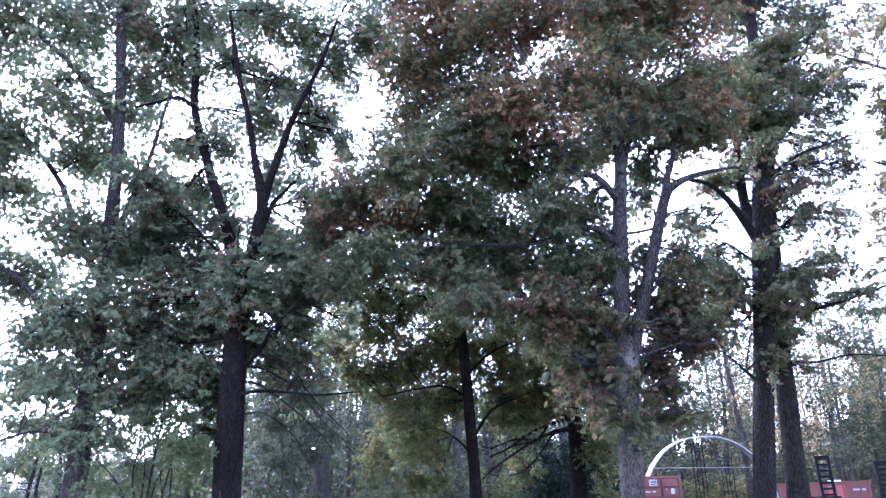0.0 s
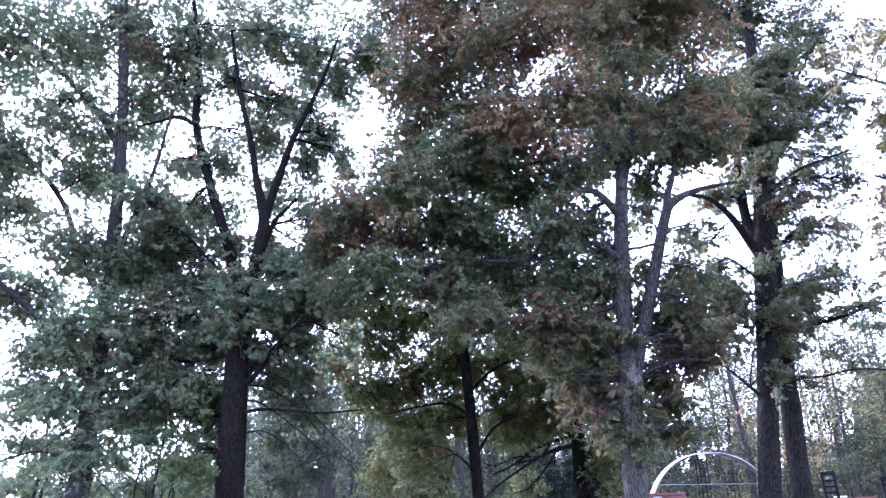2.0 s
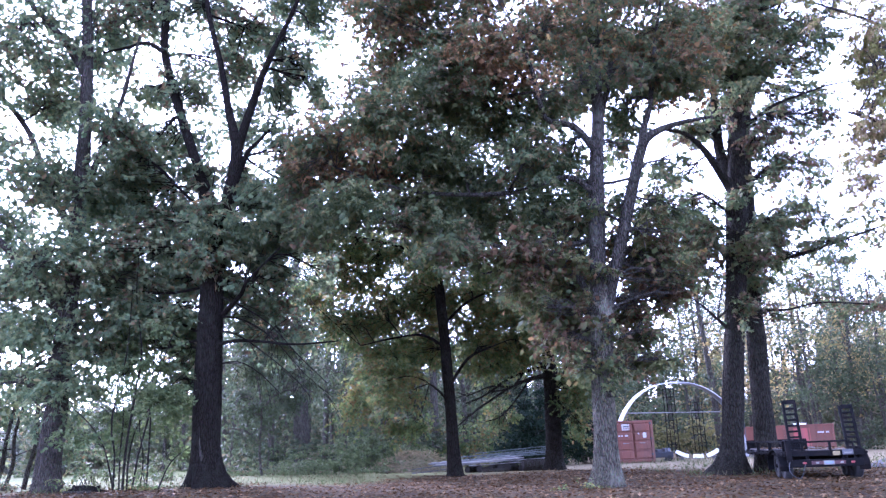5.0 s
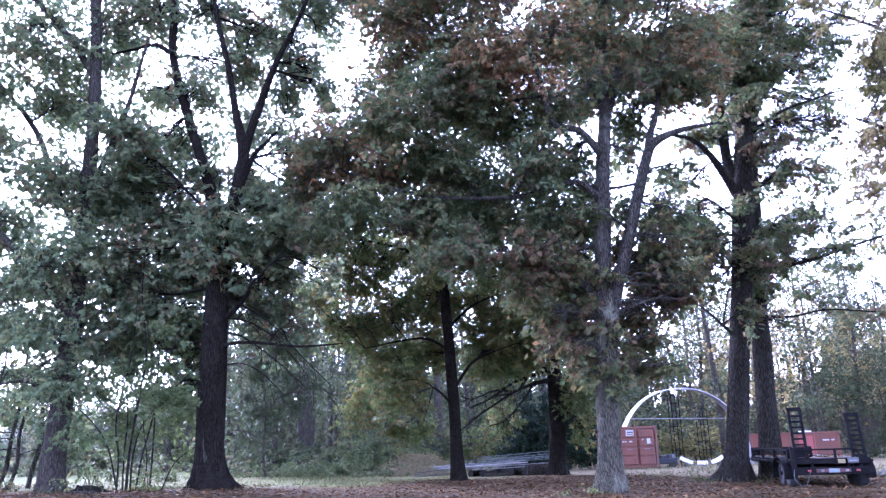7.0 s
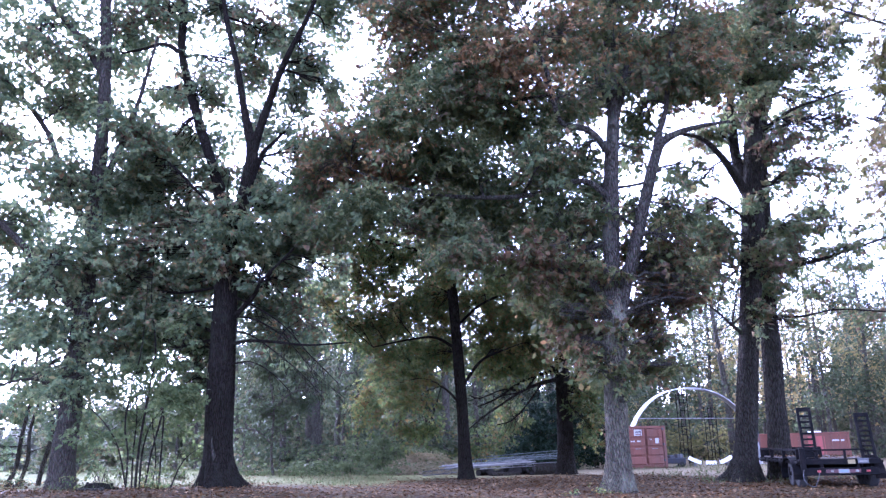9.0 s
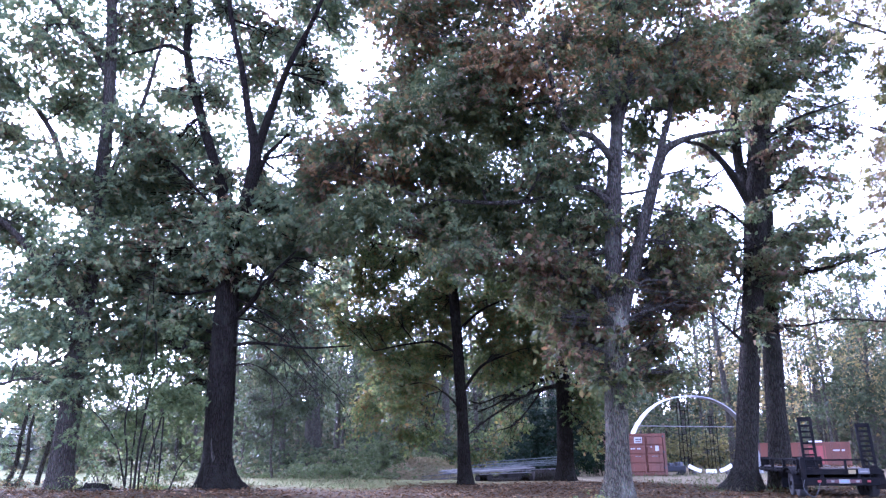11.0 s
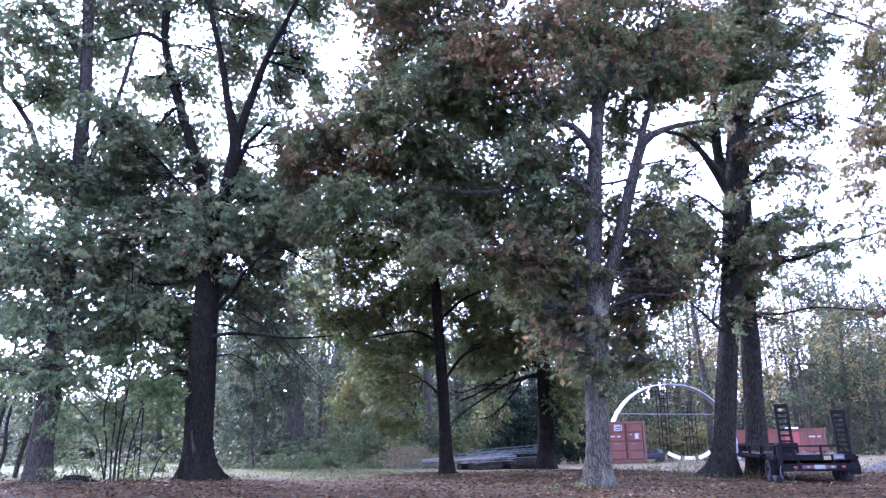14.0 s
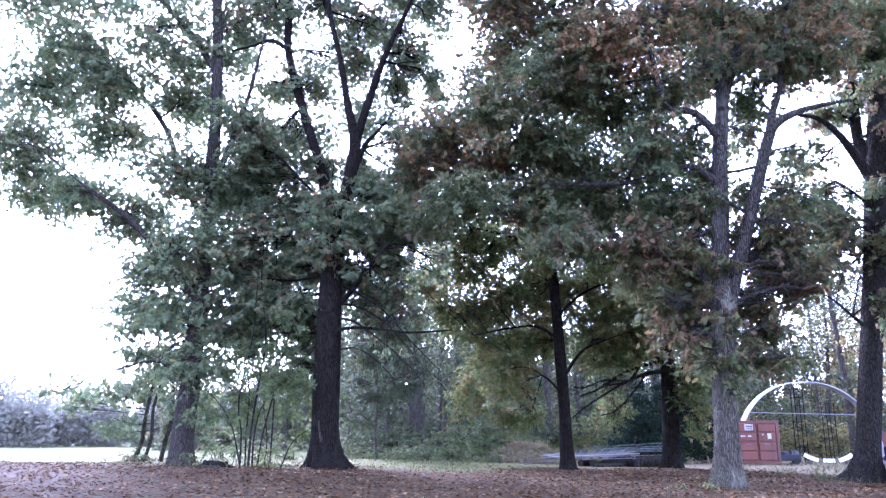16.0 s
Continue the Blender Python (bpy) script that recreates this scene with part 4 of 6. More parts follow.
tree("maple_tree", "dark trunk with low bare branches beside the pipe stack", "tree",
     [(5.51, 40.3, -0.05, 0.48), (5.53, 40.3, 1.1, 0.43), (5.59, 40.3, 3.34, 0.39), (5.61, 40.3, 5.66, 0.36), (5.68, 40.3, 8.64, 0.3), (5.72, 40.3, 11.75, 0.22)],
     [[(5.5, 40.3, 4.73, 0.14), (4.47, 39.55, 4.52, 0.1), (3.23, 38.8, 4.01, 0.07), (1.48, 38.05, 2.92, 0.04), (0.62, 37.3, 2.26, 0.03)],
      [(5.75, 40.3, 5.07, 0.12), (4.52, 39.63, 5.32, 0.09), (3.54, 38.97, 4.15, 0.06), (2.36, 38.3, 3.86, 0.04)],
      [(5.82, 40.3, 3.91, 0.12), (6.24, 39.8, 4.72, 0.09), (6.67, 39.3, 5.81, 0.06)],
      [(5.32, 40.3, 5.22, 0.11), (3.65, 39.97, 4.74, 0.07), (2.14, 39.63, 3.81, 0.05), (1.12, 39.3, 3.4, 0.03)],
      [(4.55, 40.3, 4.58, 0.06), (3.55, 39.63, 3.36, 0.04), (2.76, 38.97, 2.66, 0.03), (2.02, 38.3, 2.46, 0.02)],
      [(3.36, 40.3, 4.2, 0.06), (2.44, 39.47, 4.22, 0.04), (1.25, 38.63, 3.77, 0.03), (0.68, 37.8, 3.87, 0.02)],
      [(3.98, 40.3, 4.76, 0.06), (2.96, 39.97, 5.4, 0.04), (1.91, 39.63, 5.24, 0.03), (1.05, 39.3, 5.66, 0.02)]],
     [(7.38, 41.8, 5.78, 1.1, 0.88), (4.8, 41.3, 7, 1.24, 0.74), (2.31, 41.5, 5.42, 1.29, 0.68), (3.86, 41.8, 5.71, 1.18, 0.68), (1.43, 41.5, 6.44, 1.11, 0.74), (2.99, 41.8, 6.81, 1.24, 0.81), (6.76, 39, 3.8, 1.17, 1.31), (2.78, 41.2, 2.88, 1.22, 0.61), (5.9, 40, 7.98, 2.11, 1.51), (5.08, 41.9, 10.88, 2.23, 1.59), (7.18, 39.5, 10.57, 1.82, 1.52), (5.84, 40.6, 13.11, 2.2, 1.57), (6.78, 39, 2.15, 0.73, 0.87)],
     M_BARK_DARK, M_LEAF_MAPLE, 5, flare=0.5, leaf=0.19, cover=2.0, fill=10.0, gap=-0.3, gap_size=1.5, radius=0.05, twiggy=0.15)
tree("oak_tree", "tall straight oak with flared foot beside the trailer", "tree",
     [(10.18, 28.6, -0.1, 0.45), (10.33, 28.6, 0.73, 0.4), (10.55, 28.6, 2.2, 0.38), (10.84, 28.6, 4.23, 0.37), (11.18, 28.6, 6.34, 0.38), (11.55, 28.6, 8.75, 0.4), (11.82, 28.6, 10.79, 0.41), (12.19, 28.6, 13.4, 0.33), (12.49, 28.6, 16.12, 0.31), (12.78, 28.6, 19.23, 0.24), (13.04, 28.6, 22.51, 0.17), (13.37, 28.6, 25.95, 0.09)],
     [[(11.59, 28.6, 10.69, 0.19), (11.06, 28.23, 11.38, 0.15), (10.41, 27.85, 12.14, 0.12), (9.65, 27.48, 12.64, 0.08), (8.8, 27.1, 12.67, 0.05)],
      [(11.75, 28.6, 10.56, 0.24), (11.52, 28.98, 12.12, 0.21), (11.65, 29.35, 13.99, 0.18), (11.95, 29.73, 16.47, 0.13), (12.3, 30.1, 19.37, 0.08)],
      [(12.42, 28.6, 13.27, 0.08), (13.66, 28.35, 14.09, 0.06), (14.48, 28.1, 14.31, 0.05), (15.74, 27.85, 14.64, 0.03), (17.12, 27.6, 14.71, 0.02)],
      [(12.42, 28.6, 14.12, 0.11), (14.1, 29.35, 15.95, 0.09), (16.17, 30.1, 18.14, 0.06)],
      [(10.72, 28.6, 5.28, 0.07), (10.16, 27.93, 5.51, 0.06), (9.28, 27.27, 6.04, 0.03), (8.5, 26.6, 6.24, 0.02)]],
     [(11.89, 27.4, 15.26, 1.82, 1.46), (11.89, 30.4, 14.97, 1.3, 1.17), (13.32, 29, 9.61, 1.21, 0.85), (10.95, 27.6, 8.82, 1.58, 0.9), (9.52, 27.7, 9.77, 1.35, 0.79), (10.37, 27.6, 7.44, 1.66, 1), (12.73, 29.6, 7.49, 1.21, 0.85), (11.1, 27.4, 5.83, 0.8, 0.6), (10.56, 29, 13.5, 1.34, 0.54), (9.85, 30.8, 8.19, 0.97, 0.85), (13.92, 27.7, 17.97, 2.2, 1.17), (12.9, 30, 19.57, 2.62, 1.51), (13.31, 29.6, 22.1, 3.4, 1.7), (16.1, 30.4, 25.57, 4.03, 2.17), (10.16, 29, 8.89, 1.28, 0.82), (10.62, 30.8, 12.09, 0.76, 0.45), (11.85, 27.7, 23.52, 3.03, 1.65)]
     + [(12.3, 27.4, 12.4, 0.8, 0.5), (11.3, 27.3, 10.4, 0.8, 0.45), (12.5, 27.4, 9.1, 0.9, 0.5), (12.0, 27.3, 13.9, 1.1, 0.6), (13.1, 27.6, 11.2, 0.8, 0.4), (11.9, 27.2, 7.6, 0.6, 0.35), (12.2, 27.3, 16.5, 1.3, 0.8), (13.0, 27.4, 15.0, 1.0, 0.6), (11.4, 27.3, 15.3, 0.9, 0.6), (12.8, 27.4, 18.2, 1.5, 0.9)],
     M_BARK_SHADE, M_LEAF_MIX, 6, group="yard oaks", gap=0.0, fill=5.0, cover=2.0)
tree("oak_tree", "leaning oak close behind another, long level boughs", "tree",
     [(12.07, 30.1, -0.08, 0.43), (12.15, 30.1, 0.77, 0.41), (12.25, 30.1, 2.64, 0.37), (12.37, 30.1, 5.24, 0.35), (12.49, 30.1, 7.72, 0.33), (12.73, 30.1, 10.31, 0.3), (13.06, 30.1, 13.26, 0.22), (13.62, 30.1, 16.88, 0.13)],
     [[(12.63, 30.1, 7.72, 0.11), (13.4, 29.7, 8.02, 0.08), (14.35, 29.3, 8.17, 0.07), (15.51, 28.9, 8.49, 0.05), (16.65, 28.5, 8.8, 0.04), (17.99, 28.1, 9.21, 0.03)],
      [(12.55, 30.1, 6.13, 0.06), (13.44, 29.43, 5.99, 0.04), (14.44, 28.77, 6.11, 0.03), (15.9, 28.1, 5.87, 0.03)],
      [(12.6, 30.1, 8.19, 0.09), (13.97, 30.6, 9.46, 0.06), (15.66, 31.1, 9.92, 0.04)]],
     [(15.26, 28.8, 8.59, 1.23, 0.44), (17.69, 31, 9.71, 1.08, 0.59), (14.97, 29.8, 6.35, 1.24, 0.35), (17.27, 31.7, 6.39, 1.07, 0.38), (13.66, 29.3, 7.97, 0.97, 0.49), (15.32, 30.4, 9.85, 1.16, 0.57), (13.22, 28.8, 12.72, 1.36, 1.24), (14.32, 31, 9.07, 1.03, 0.64), (14.24, 29.8, 7.38, 0.74, 0.37), (14.52, 31.7, 19.41, 1.73, 1.45), (17.86, 29.3, 9.45, 1.3, 0.65), (17.94, 30.4, 6.38, 1.31, 0.66), (12.49, 28.8, 5.69, 0.7, 0.47), (15, 31, 15.68, 1.24, 1.1), (15.32, 29.8, 17.33, 1.5, 1.09), (16.51, 31.7, 14.61, 1.26, 0.56), (14.41, 29.3, 11.68, 1.26, 0.88), (15.68, 30.4, 10.69, 1.17, 0.73)]
     + [(15.94, 28.8, 20.61, 2.81, 1.26), (16.47, 31, 12.5, 0.81, 0.68), (17.01, 29.8, 18.21, 1.13, 0.84), (17.08, 31.7, 15.95, 1.14, 0.43), (13.95, 29.3, 10.03, 0.99, 0.62), (16.43, 30.4, 8.15, 1.04, 0.36), (13.7, 28.8, 12.95, 0.87, 0.62), (16.41, 31, 16.99, 1.02, 0.96), (16.18, 29.8, 14.3, 0.91, 0.64), (16.82, 31.7, 19.33, 1.18, 0.89)],
     M_BARK_SHADE, M_LEAF_MIX, 7, group="yard oaks", gap=-0.05, flare=0.5, cover=1.8, fill=1.0, gap_size=1.3)
tree("oak_tree", "oak with yellowing leaves overhanging the drive", "tree",
     [(15.45, 21, -0.5, 0.6), (15.62, 21, 0.64, 0.48), (16.05, 21, 3.17, 0.44), (16.62, 21, 6.36, 0.4), (17.24, 21, 9.8, 0.34), (17.81, 21, 13.53, 0.24), (18.44, 21, 17.57, 0.14)],
     [[(16.7, 21, 6.69, 0.16), (15.57, 20.75, 8.15, 0.12), (14.26, 20.5, 9.11, 0.09), (12.91, 20.25, 9.72, 0.06), (11.69, 20, 10.05, 0.03)],
      [(17.09, 21, 8.92, 0.17), (16.14, 21.25, 11.2, 0.13), (15.16, 21.5, 12.67, 0.08), (14.06, 21.75, 13.8, 0.05), (12.32, 22, 14.78, 0.03)],
      [(16.3, 21, 4.58, 0.12), (15.25, 21.33, 6.13, 0.08), (14.31, 21.67, 7.07, 0.05), (13.22, 22, 7.53, 0.03)]],
     [(12.81, 19.7, 12.63, 0.96, 0.86), (13.67, 21.9, 11.92, 0.72, 0.72), (12.95, 20.7, 9.9, 0.86, 0.76), (13.18, 22.6, 9.74, 0.57, 0.45), (12.22, 20.2, 8.09, 0.72, 0.54), (14.76, 21.3, 13.14, 1.47, 1.26), (13.46, 19.7, 10.16, 1.31, 1.12), (14.76, 21.9, 8.91, 1.42, 1.01), (13.21, 20.7, 6.99, 0.93, 0.65), (17.39, 22.6, 13.03, 2.04, 1.59), (15.02, 20.2, 8.98, 1.74, 1.36), (15.22, 21.3, 6.96, 1.58, 0.99), (16.9, 19.7, 13.69, 2.33, 1.48), (19.77, 21.9, 11.09, 2.29, 1.83), (18.11, 20.7, 7.94, 1.87, 1.46), (13.61, 22.6, 15.24, 1.32, 0.55), (10.84, 20.2, 13.96, 0.77, 0.39), (13.29, 21.3, 12.77, 0.61, 0.81)]
     + [(12.27, 19.7, 10.17, 0.51, 0.66), (13.55, 21.9, 9.47, 0.56, 0.6), (15.44, 20.7, 15.12, 1.94, 1.08), (19.52, 22.6, 18.13, 3.03, 1.51), (19.17, 20.2, 13.04, 2.22, 1.78), (14.47, 21.3, 15.74, 1.74, 0.98)],
     M_BARK_MID, M_LEAF_GOLD, 8, group="yard oaks", gap=0.0, cover=2.0, fill=0.02, leaf=0.16)
tree("sapling_clump", "clump of thin-stemmed saplings with light green leaves", "sapling",
     [(-11.04, 27.3, 0.25, 0.05), (-11.08, 27.5, 1.71, 0.04), (-10.97, 27.7, 3.47, 0.04), (-10.9, 27.9, 5.11, 0.03), (-11.28, 28.1, 7.27, 0.02), (-11.36, 28.3, 9.3, 0.01)],
     [[(-11.35, 27.3, 0.26, 0.03), (-11.43, 27.43, 1.53, 0.03), (-11.66, 27.55, 2.69, 0.03), (-11.33, 27.68, 5.1, 0.02), (-11.32, 27.8, 7.64, 0.01)],
      [(-10.71, 27.3, 0.24, 0.03), (-10.5, 27.18, 1.51, 0.03), (-10.2, 27.05, 2.64, 0.03), (-9.87, 26.93, 4.17, 0.02), (-9.32, 26.8, 5.74, 0.01)],
      [(-10.23, 27.3, 0.23, 0.03), (-10.35, 27.68, 1.7, 0.03), (-10.49, 28.05, 3.49, 0.03), (-10.61, 28.43, 5.59, 0.02), (-10.63, 28.8, 7.84, 0.01)],
      [(-11.37, 27.3, 0.41, 0.03), (-11.61, 26.97, 1.72, 0.02), (-12.04, 26.63, 2.57, 0.02), (-12.56, 26.3, 3.14, 0.01)],
      [(-9.84, 27.3, 0.26, 0.03), (-9.59, 27.8, 1.2, 0.02), (-8.98, 28.3, 1.77, 0.01)],
      [(-11.16, 27.3, 0.25, 0.03), (-11.39, 27.8, 1.53, 0.03), (-11.59, 28.3, 3.12, 0.02), (-12.23, 28.8, 4.84, 0.02), (-13.09, 29.3, 6.66, 0.01)],
      [(-10.89, 27.3, 0.25, 0.03), (-11.12, 27.93, 1.52, 0.03), (-11.07, 28.55, 2.62, 0.02), (-10.37, 29.18, 3.77, 0.02), (-9.72, 29.8, 4.66, 0.01)],
      [(-10.46, 27.3, 0.24, 0.02), (-10.67, 28.05, 1.32, 0.02), (-11.18, 28.8, 2.73, 0.02), (-11.33, 29.55, 4.46, 0.01), (-11.73, 30.3, 6.8, 0.01)]],
     [(-9.76, 26, 3.33, 1.23, 1.03), (-11.56, 28.2, 2.62, 1.12, 0.85), (-10.57, 30.3, 3.21, 1.07, 1.07), (-12.73, 28.9, 3.18, 1.05, 0.82), (-9.65, 26.5, 4.71, 1.05, 0.94), (-11.15, 27.6, 4.47, 0.99, 0.77), (-11.75, 26, 2.09, 0.59, 0.46), (-10.51, 29.8, 1.5, 0.61, 0.61), (-9.8, 30.8, 2.34, 0.71, 0.71), (-11.46, 28.9, 6.12, 0.93, 0.81), (-12.76, 26.5, 2.31, 0.48, 0.3), (-9.9, 29.3, 4.83, 0.96, 0.78), (-10.47, 29.8, 6.01, 1.03, 0.71), (-9.89, 29.8, 3.8, 0.79, 0.6)],
     M_BARK_SHADE, M_LEAF_SAPLING, 9, leaf=0.15, cover=1.25, fill=3.0, gap=0.05, gap_size=1.2, flare=0.1, radius=0.025, sides=8)
tree("small_tree", "small understory tree with drooping light green sprays", "tree",
     [(-9.45, 41, 0.18, 0.07), (-9.6, 41, 1.51, 0.06), (-9.54, 41, 3.57, 0.05), (-9.85, 41, 6, 0.05), (-9.81, 41, 9.13, 0.03)],
     [[(-9.61, 41, 1.8, 0.05), (-10.25, 40.5, 2.52, 0.04), (-11.19, 40, 2.65, 0.02)],
      [(-9.57, 41, 3.57, 0.06), (-8.46, 40.5, 4.43, 0.05), (-7.15, 40, 4.39, 0.02)],
      [(-9.7, 41, 5.08, 0.06), (-10.93, 41.5, 6.07, 0.05), (-12.05, 42, 6.14, 0.03)]],
     [(-10.15, 39.7, 5.86, 1.34, 0.97), (-9.1, 41.9, 5.94, 1.27, 0.95), (-9.83, 40.7, 7.82, 1.4, 1.06), (-11.49, 42.6, 4.29, 1.04, 0.78), (-8.38, 40.2, 3.82, 1.03, 0.61), (-10.01, 41.3, 3.59, 1.07, 0.63), (-10.34, 39.7, 2.21, 0.79, 0.42), (-7.65, 41.9, 4.99, 0.88, 0.63), (-8.76, 40.7, 2.38, 0.67, 0.31)],
     M_BARK_FAR, M_LEAF_WOOD, 11, leaf=0.18, cover=1.8, gap=-0.12, gap_size=1.5, flare=0.3, radius=0.03, sides=10)
tree("sapling_clump", "leaning thin trunks with sparse leaves by the field", "sapling",
     [(-18.79, 33, 0.16, 0.1), (-18.47, 33.12, 1.06, 0.1), (-18.45, 33.25, 2.3, 0.08), (-18.25, 33.38, 4.21, 0.07), (-18.3, 33.5, 6.85, 0.05)],
     [[(-18.25, 33, 0.16, 0.08), (-17.85, 32.83, 1.31, 0.08), (-17.79, 32.67, 2.65, 0.06), (-17.14, 32.5, 4.63, 0.04)],
      [(-17.44, 33, 0.1, 0.11), (-17.38, 33.12, 0.94, 0.1), (-17.17, 33.25, 2.3, 0.09), (-17.31, 33.38, 3.95, 0.07), (-17.07, 33.5, 5.77, 0.05)]],
     [(-19.1, 31.7, 2.14, 0.95, 0.49), (-19.44, 33.9, 3.48, 1.44, 0.86), (-21.46, 32.7, 3.03, 1.15, 0.43), (-18.46, 34.6, 4.05, 1.45, 1.01), (-15.44, 32.2, 2.15, 0.79, 0.79), (-19.56, 33.3, 1.43, 0.71, 0.43), (-14.65, 31.7, 1.67, 0.64, 0.72), (-22.77, 33.9, 2.71, 0.75, 0.3)],
     M_BARK_MID, M_LEAF_BLUE, 10, leaf=0.16, cover=1.5, gap=0.05, gap_size=1.0, flare=0.2, radius=0.025, sides=9)

# ---------------------------------------------------------------- woods
def woodland_tree(name, label, height, spread, foliage, seed, bare=0.35, leaf=0.28, count=1800, girth=0.17):
    """A forest tree: slim trunk, some limbs and an uneven crown."""
    rng = np.random.default_rng(seed)
    root = thing(name, Matrix(), label, "tree", "woodland trees")
    bend = rng.normal(size=2) * 0.35
    trunk = spline([(0, 0, -0.2, girth * 1.25), (bend[0] * 0.3, bend[1] * 0.3, height * 0.3, girth), (bend[0], bend[1], height * 0.65, girth * 0.6), (bend[0] * 0.5, bend[1], height, 0.03)], 0.9)
    part("trunk", tube(trunk, 8, 0.12, seed, 0.3), M_BARK_FAR, root)
    tips = []
    for k in range(9):
        f = bare + (0.95 - bare) * k / 9
        s = trunk[int(f * (len(trunk) - 1))]
        a = 2.4 * k + rng.normal() * 0.4
        reach = spread * (1.05 - 0.6 * abs(f - 0.55)) * rng.uniform(0.6, 1.1)
        e = s[:3] + np.array([math.cos(a) * reach, math.sin(a) * reach, reach * rng.uniform(0.15, 0.6)])
        m = (s[:3] + e) / 2 + np.array([0, 0, -0.1 * reach])
        part("limb", tube(spline([(*s[:3], s[3] * 0.5), (*m, s[3] * 0.3), (*e, 0.02)], 0.9), 5), M_BARK_FAR, root)
        tips += [e, m, e + rng.normal(size=3) * 0.8]
    tips += [trunk[-1, :3], trunk[-3, :3]]
    tips = np.array(tips)
    k = rng.integers(0, len(tips), count // 14)
    twig = tips[k] + rng.normal(size=(len(k), 3)) * np.array([spread * 0.3, spread * 0.3, spread * 0.24])
    places = np.repeat(twig, 14, axis=0) + rng.normal(size=(len(twig) * 14, 3)) * (0.36, 0.36, 0.24)
    crown = leaves_mesh("crown", places, leaf * rng.uniform(0.6, 1.2, len(places)), rng, foliage, KITE, 0.2, 0.2)
    crown.parent = root
    return root


def woods():
    kinds = [woodland_tree("woodland_tree", "slim woodland tree with grey-green leaves", 15, 3.0, M_LEAF_WOOD, 21),
             woodland_tree("woodland_tree", "tall woodland tree, thin grey trunk, sparse leaves", 18, 2.6, M_LEAF_WOOD, 22, 0.5, 0.3, 1600, 0.2),
             woodland_tree("woodland_tree", "woodland tree with amber autumn leaves", 12, 2.8, M_LEAF_AMBER, 23),
             woodland_tree("woodland_tree", "low bushy woodland tree with green leaves", 8, 2.8, M_LEAF_WOOD, 24, 0.12, 0.31, 2500, 0.1),
             woodland_tree("woodland_tree", "thin bare-stemmed woodland tree with few leaves", 14, 1.9, M_LEAF_FAIR, 25, 0.5, 0.27, 800, 0.12),
             woodland_tree("woodland_tree", "bare grey-stemmed young tree in a dense stand", 12, 1.2, M_LEAF_FAIR, 26, 0.45, 0.26, 420, 0.1),
             woodland_tree("woodland_tree", "thick-trunked woodland tree clad in vines", 19, 3.4, M_LEAF_WOOD, 27, 0.3, 0.28, 2400, 0.46)]
    rng = np.random.default_rng(31)
    first = set()
    # azimuth from, azimuth to, nearest, farthest, number, which kinds
    for a0, a1, d0, d1, count, mix in ((-17, 9, 56, 66, 15, (0, 3, 3, 0, 1)), (-19, 20, 66, 90, 22, (0, 1, 0, 3)), (9, 21, 60, 80, 9, (3, 3, 4, 2)),
                                       (20, 46, 58, 70, 18, (4, 2, 3, 4, 2, 1, 3)), (17, 34, 66, 90, 26, (4, 1, 4, 0, 4)), (27, 50, 82, 104, 38, (5, 5, 5, 0, 5)), (34, 50, 70, 95, 8, (4, 2, 1)), (19.1, 19.5, 60, 61, 1, (1,)), (-10.4, -10.2, 53, 54, 1, (6,)), (-12.5, -12.3, 53, 54, 1, (0,)), (-15.2, -15.0, 50, 51, 1, (3,)), (-27, -17, 80, 110, 10, (3, 0, 3)),
                                       (40, 54, 42, 55, 7, (0, 3, 4, 1))):
        for i in range(count):
            a = radians(a0 + (a1 - a0) * (i + rng.uniform(0.1, 0.9)) / count)
            d = rng.uniform(d0, d1)
            x, y = d * math.sin(a), d * math.cos(a)
            k = mix[i % len(mix)]
            s = rng.uniform(0.82, 1.2)
            m = pose(x, y, land(x, y), 0, 0, rng.uniform(0, 360))
            if k not in first:
                first.add(k)
                kinds[k].matrix_world = m
            else:
                c = copy_thing(kinds[k], m)
                tall = 1.25 if -15 < math.degrees(a) < 2 else 1.0
                c.scale = (s, s, s * tall * rng.uniform(0.9, 1.1))


woods()


def far_trees():
    """The line of trees on the far side of the field, haze put into its leaf colour."""
    rng = np.random.default_rng(41)
    places = []
    for i in range(46):
        a = radians(-62 + 40 * i / 46 + rng.normal() * 0.4)
        d = rng.uniform(112, 150)
        hgt = rng.uniform(6, 10.5) * (0.75 if i % 7 == 3 else 1)
        n = 1300
        p = rng.normal(size=(n, 3))
        p /= np.linalg.norm(p, axis=1)[:, None]
        p *= (rng.random(n) ** 0.45)[:, None] * np.array([rng.uniform(2.6, 4.4), 3, hgt * 0.55])
        p[: n // 2, 2] = rng.uniform(-0.5, 0.1, n // 2) * hgt
        places.append(p + np.array([d * math.sin(a), d * math.cos(a), hgt * 0.5]))
    places = np.vstack(places)
    places = places[places[:, 2] > 0.1]
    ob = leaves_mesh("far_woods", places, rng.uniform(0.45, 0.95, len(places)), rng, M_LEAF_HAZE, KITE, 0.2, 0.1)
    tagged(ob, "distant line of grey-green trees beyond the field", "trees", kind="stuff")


far_trees()


M_THICKET = worn_material("far_thicket", (0.1, 0.108, 0.062), (0.045, 0.05, 0.03), 0.95, 0.0, 0.9, 0.5, (1, 1, 0.5), 0.3)


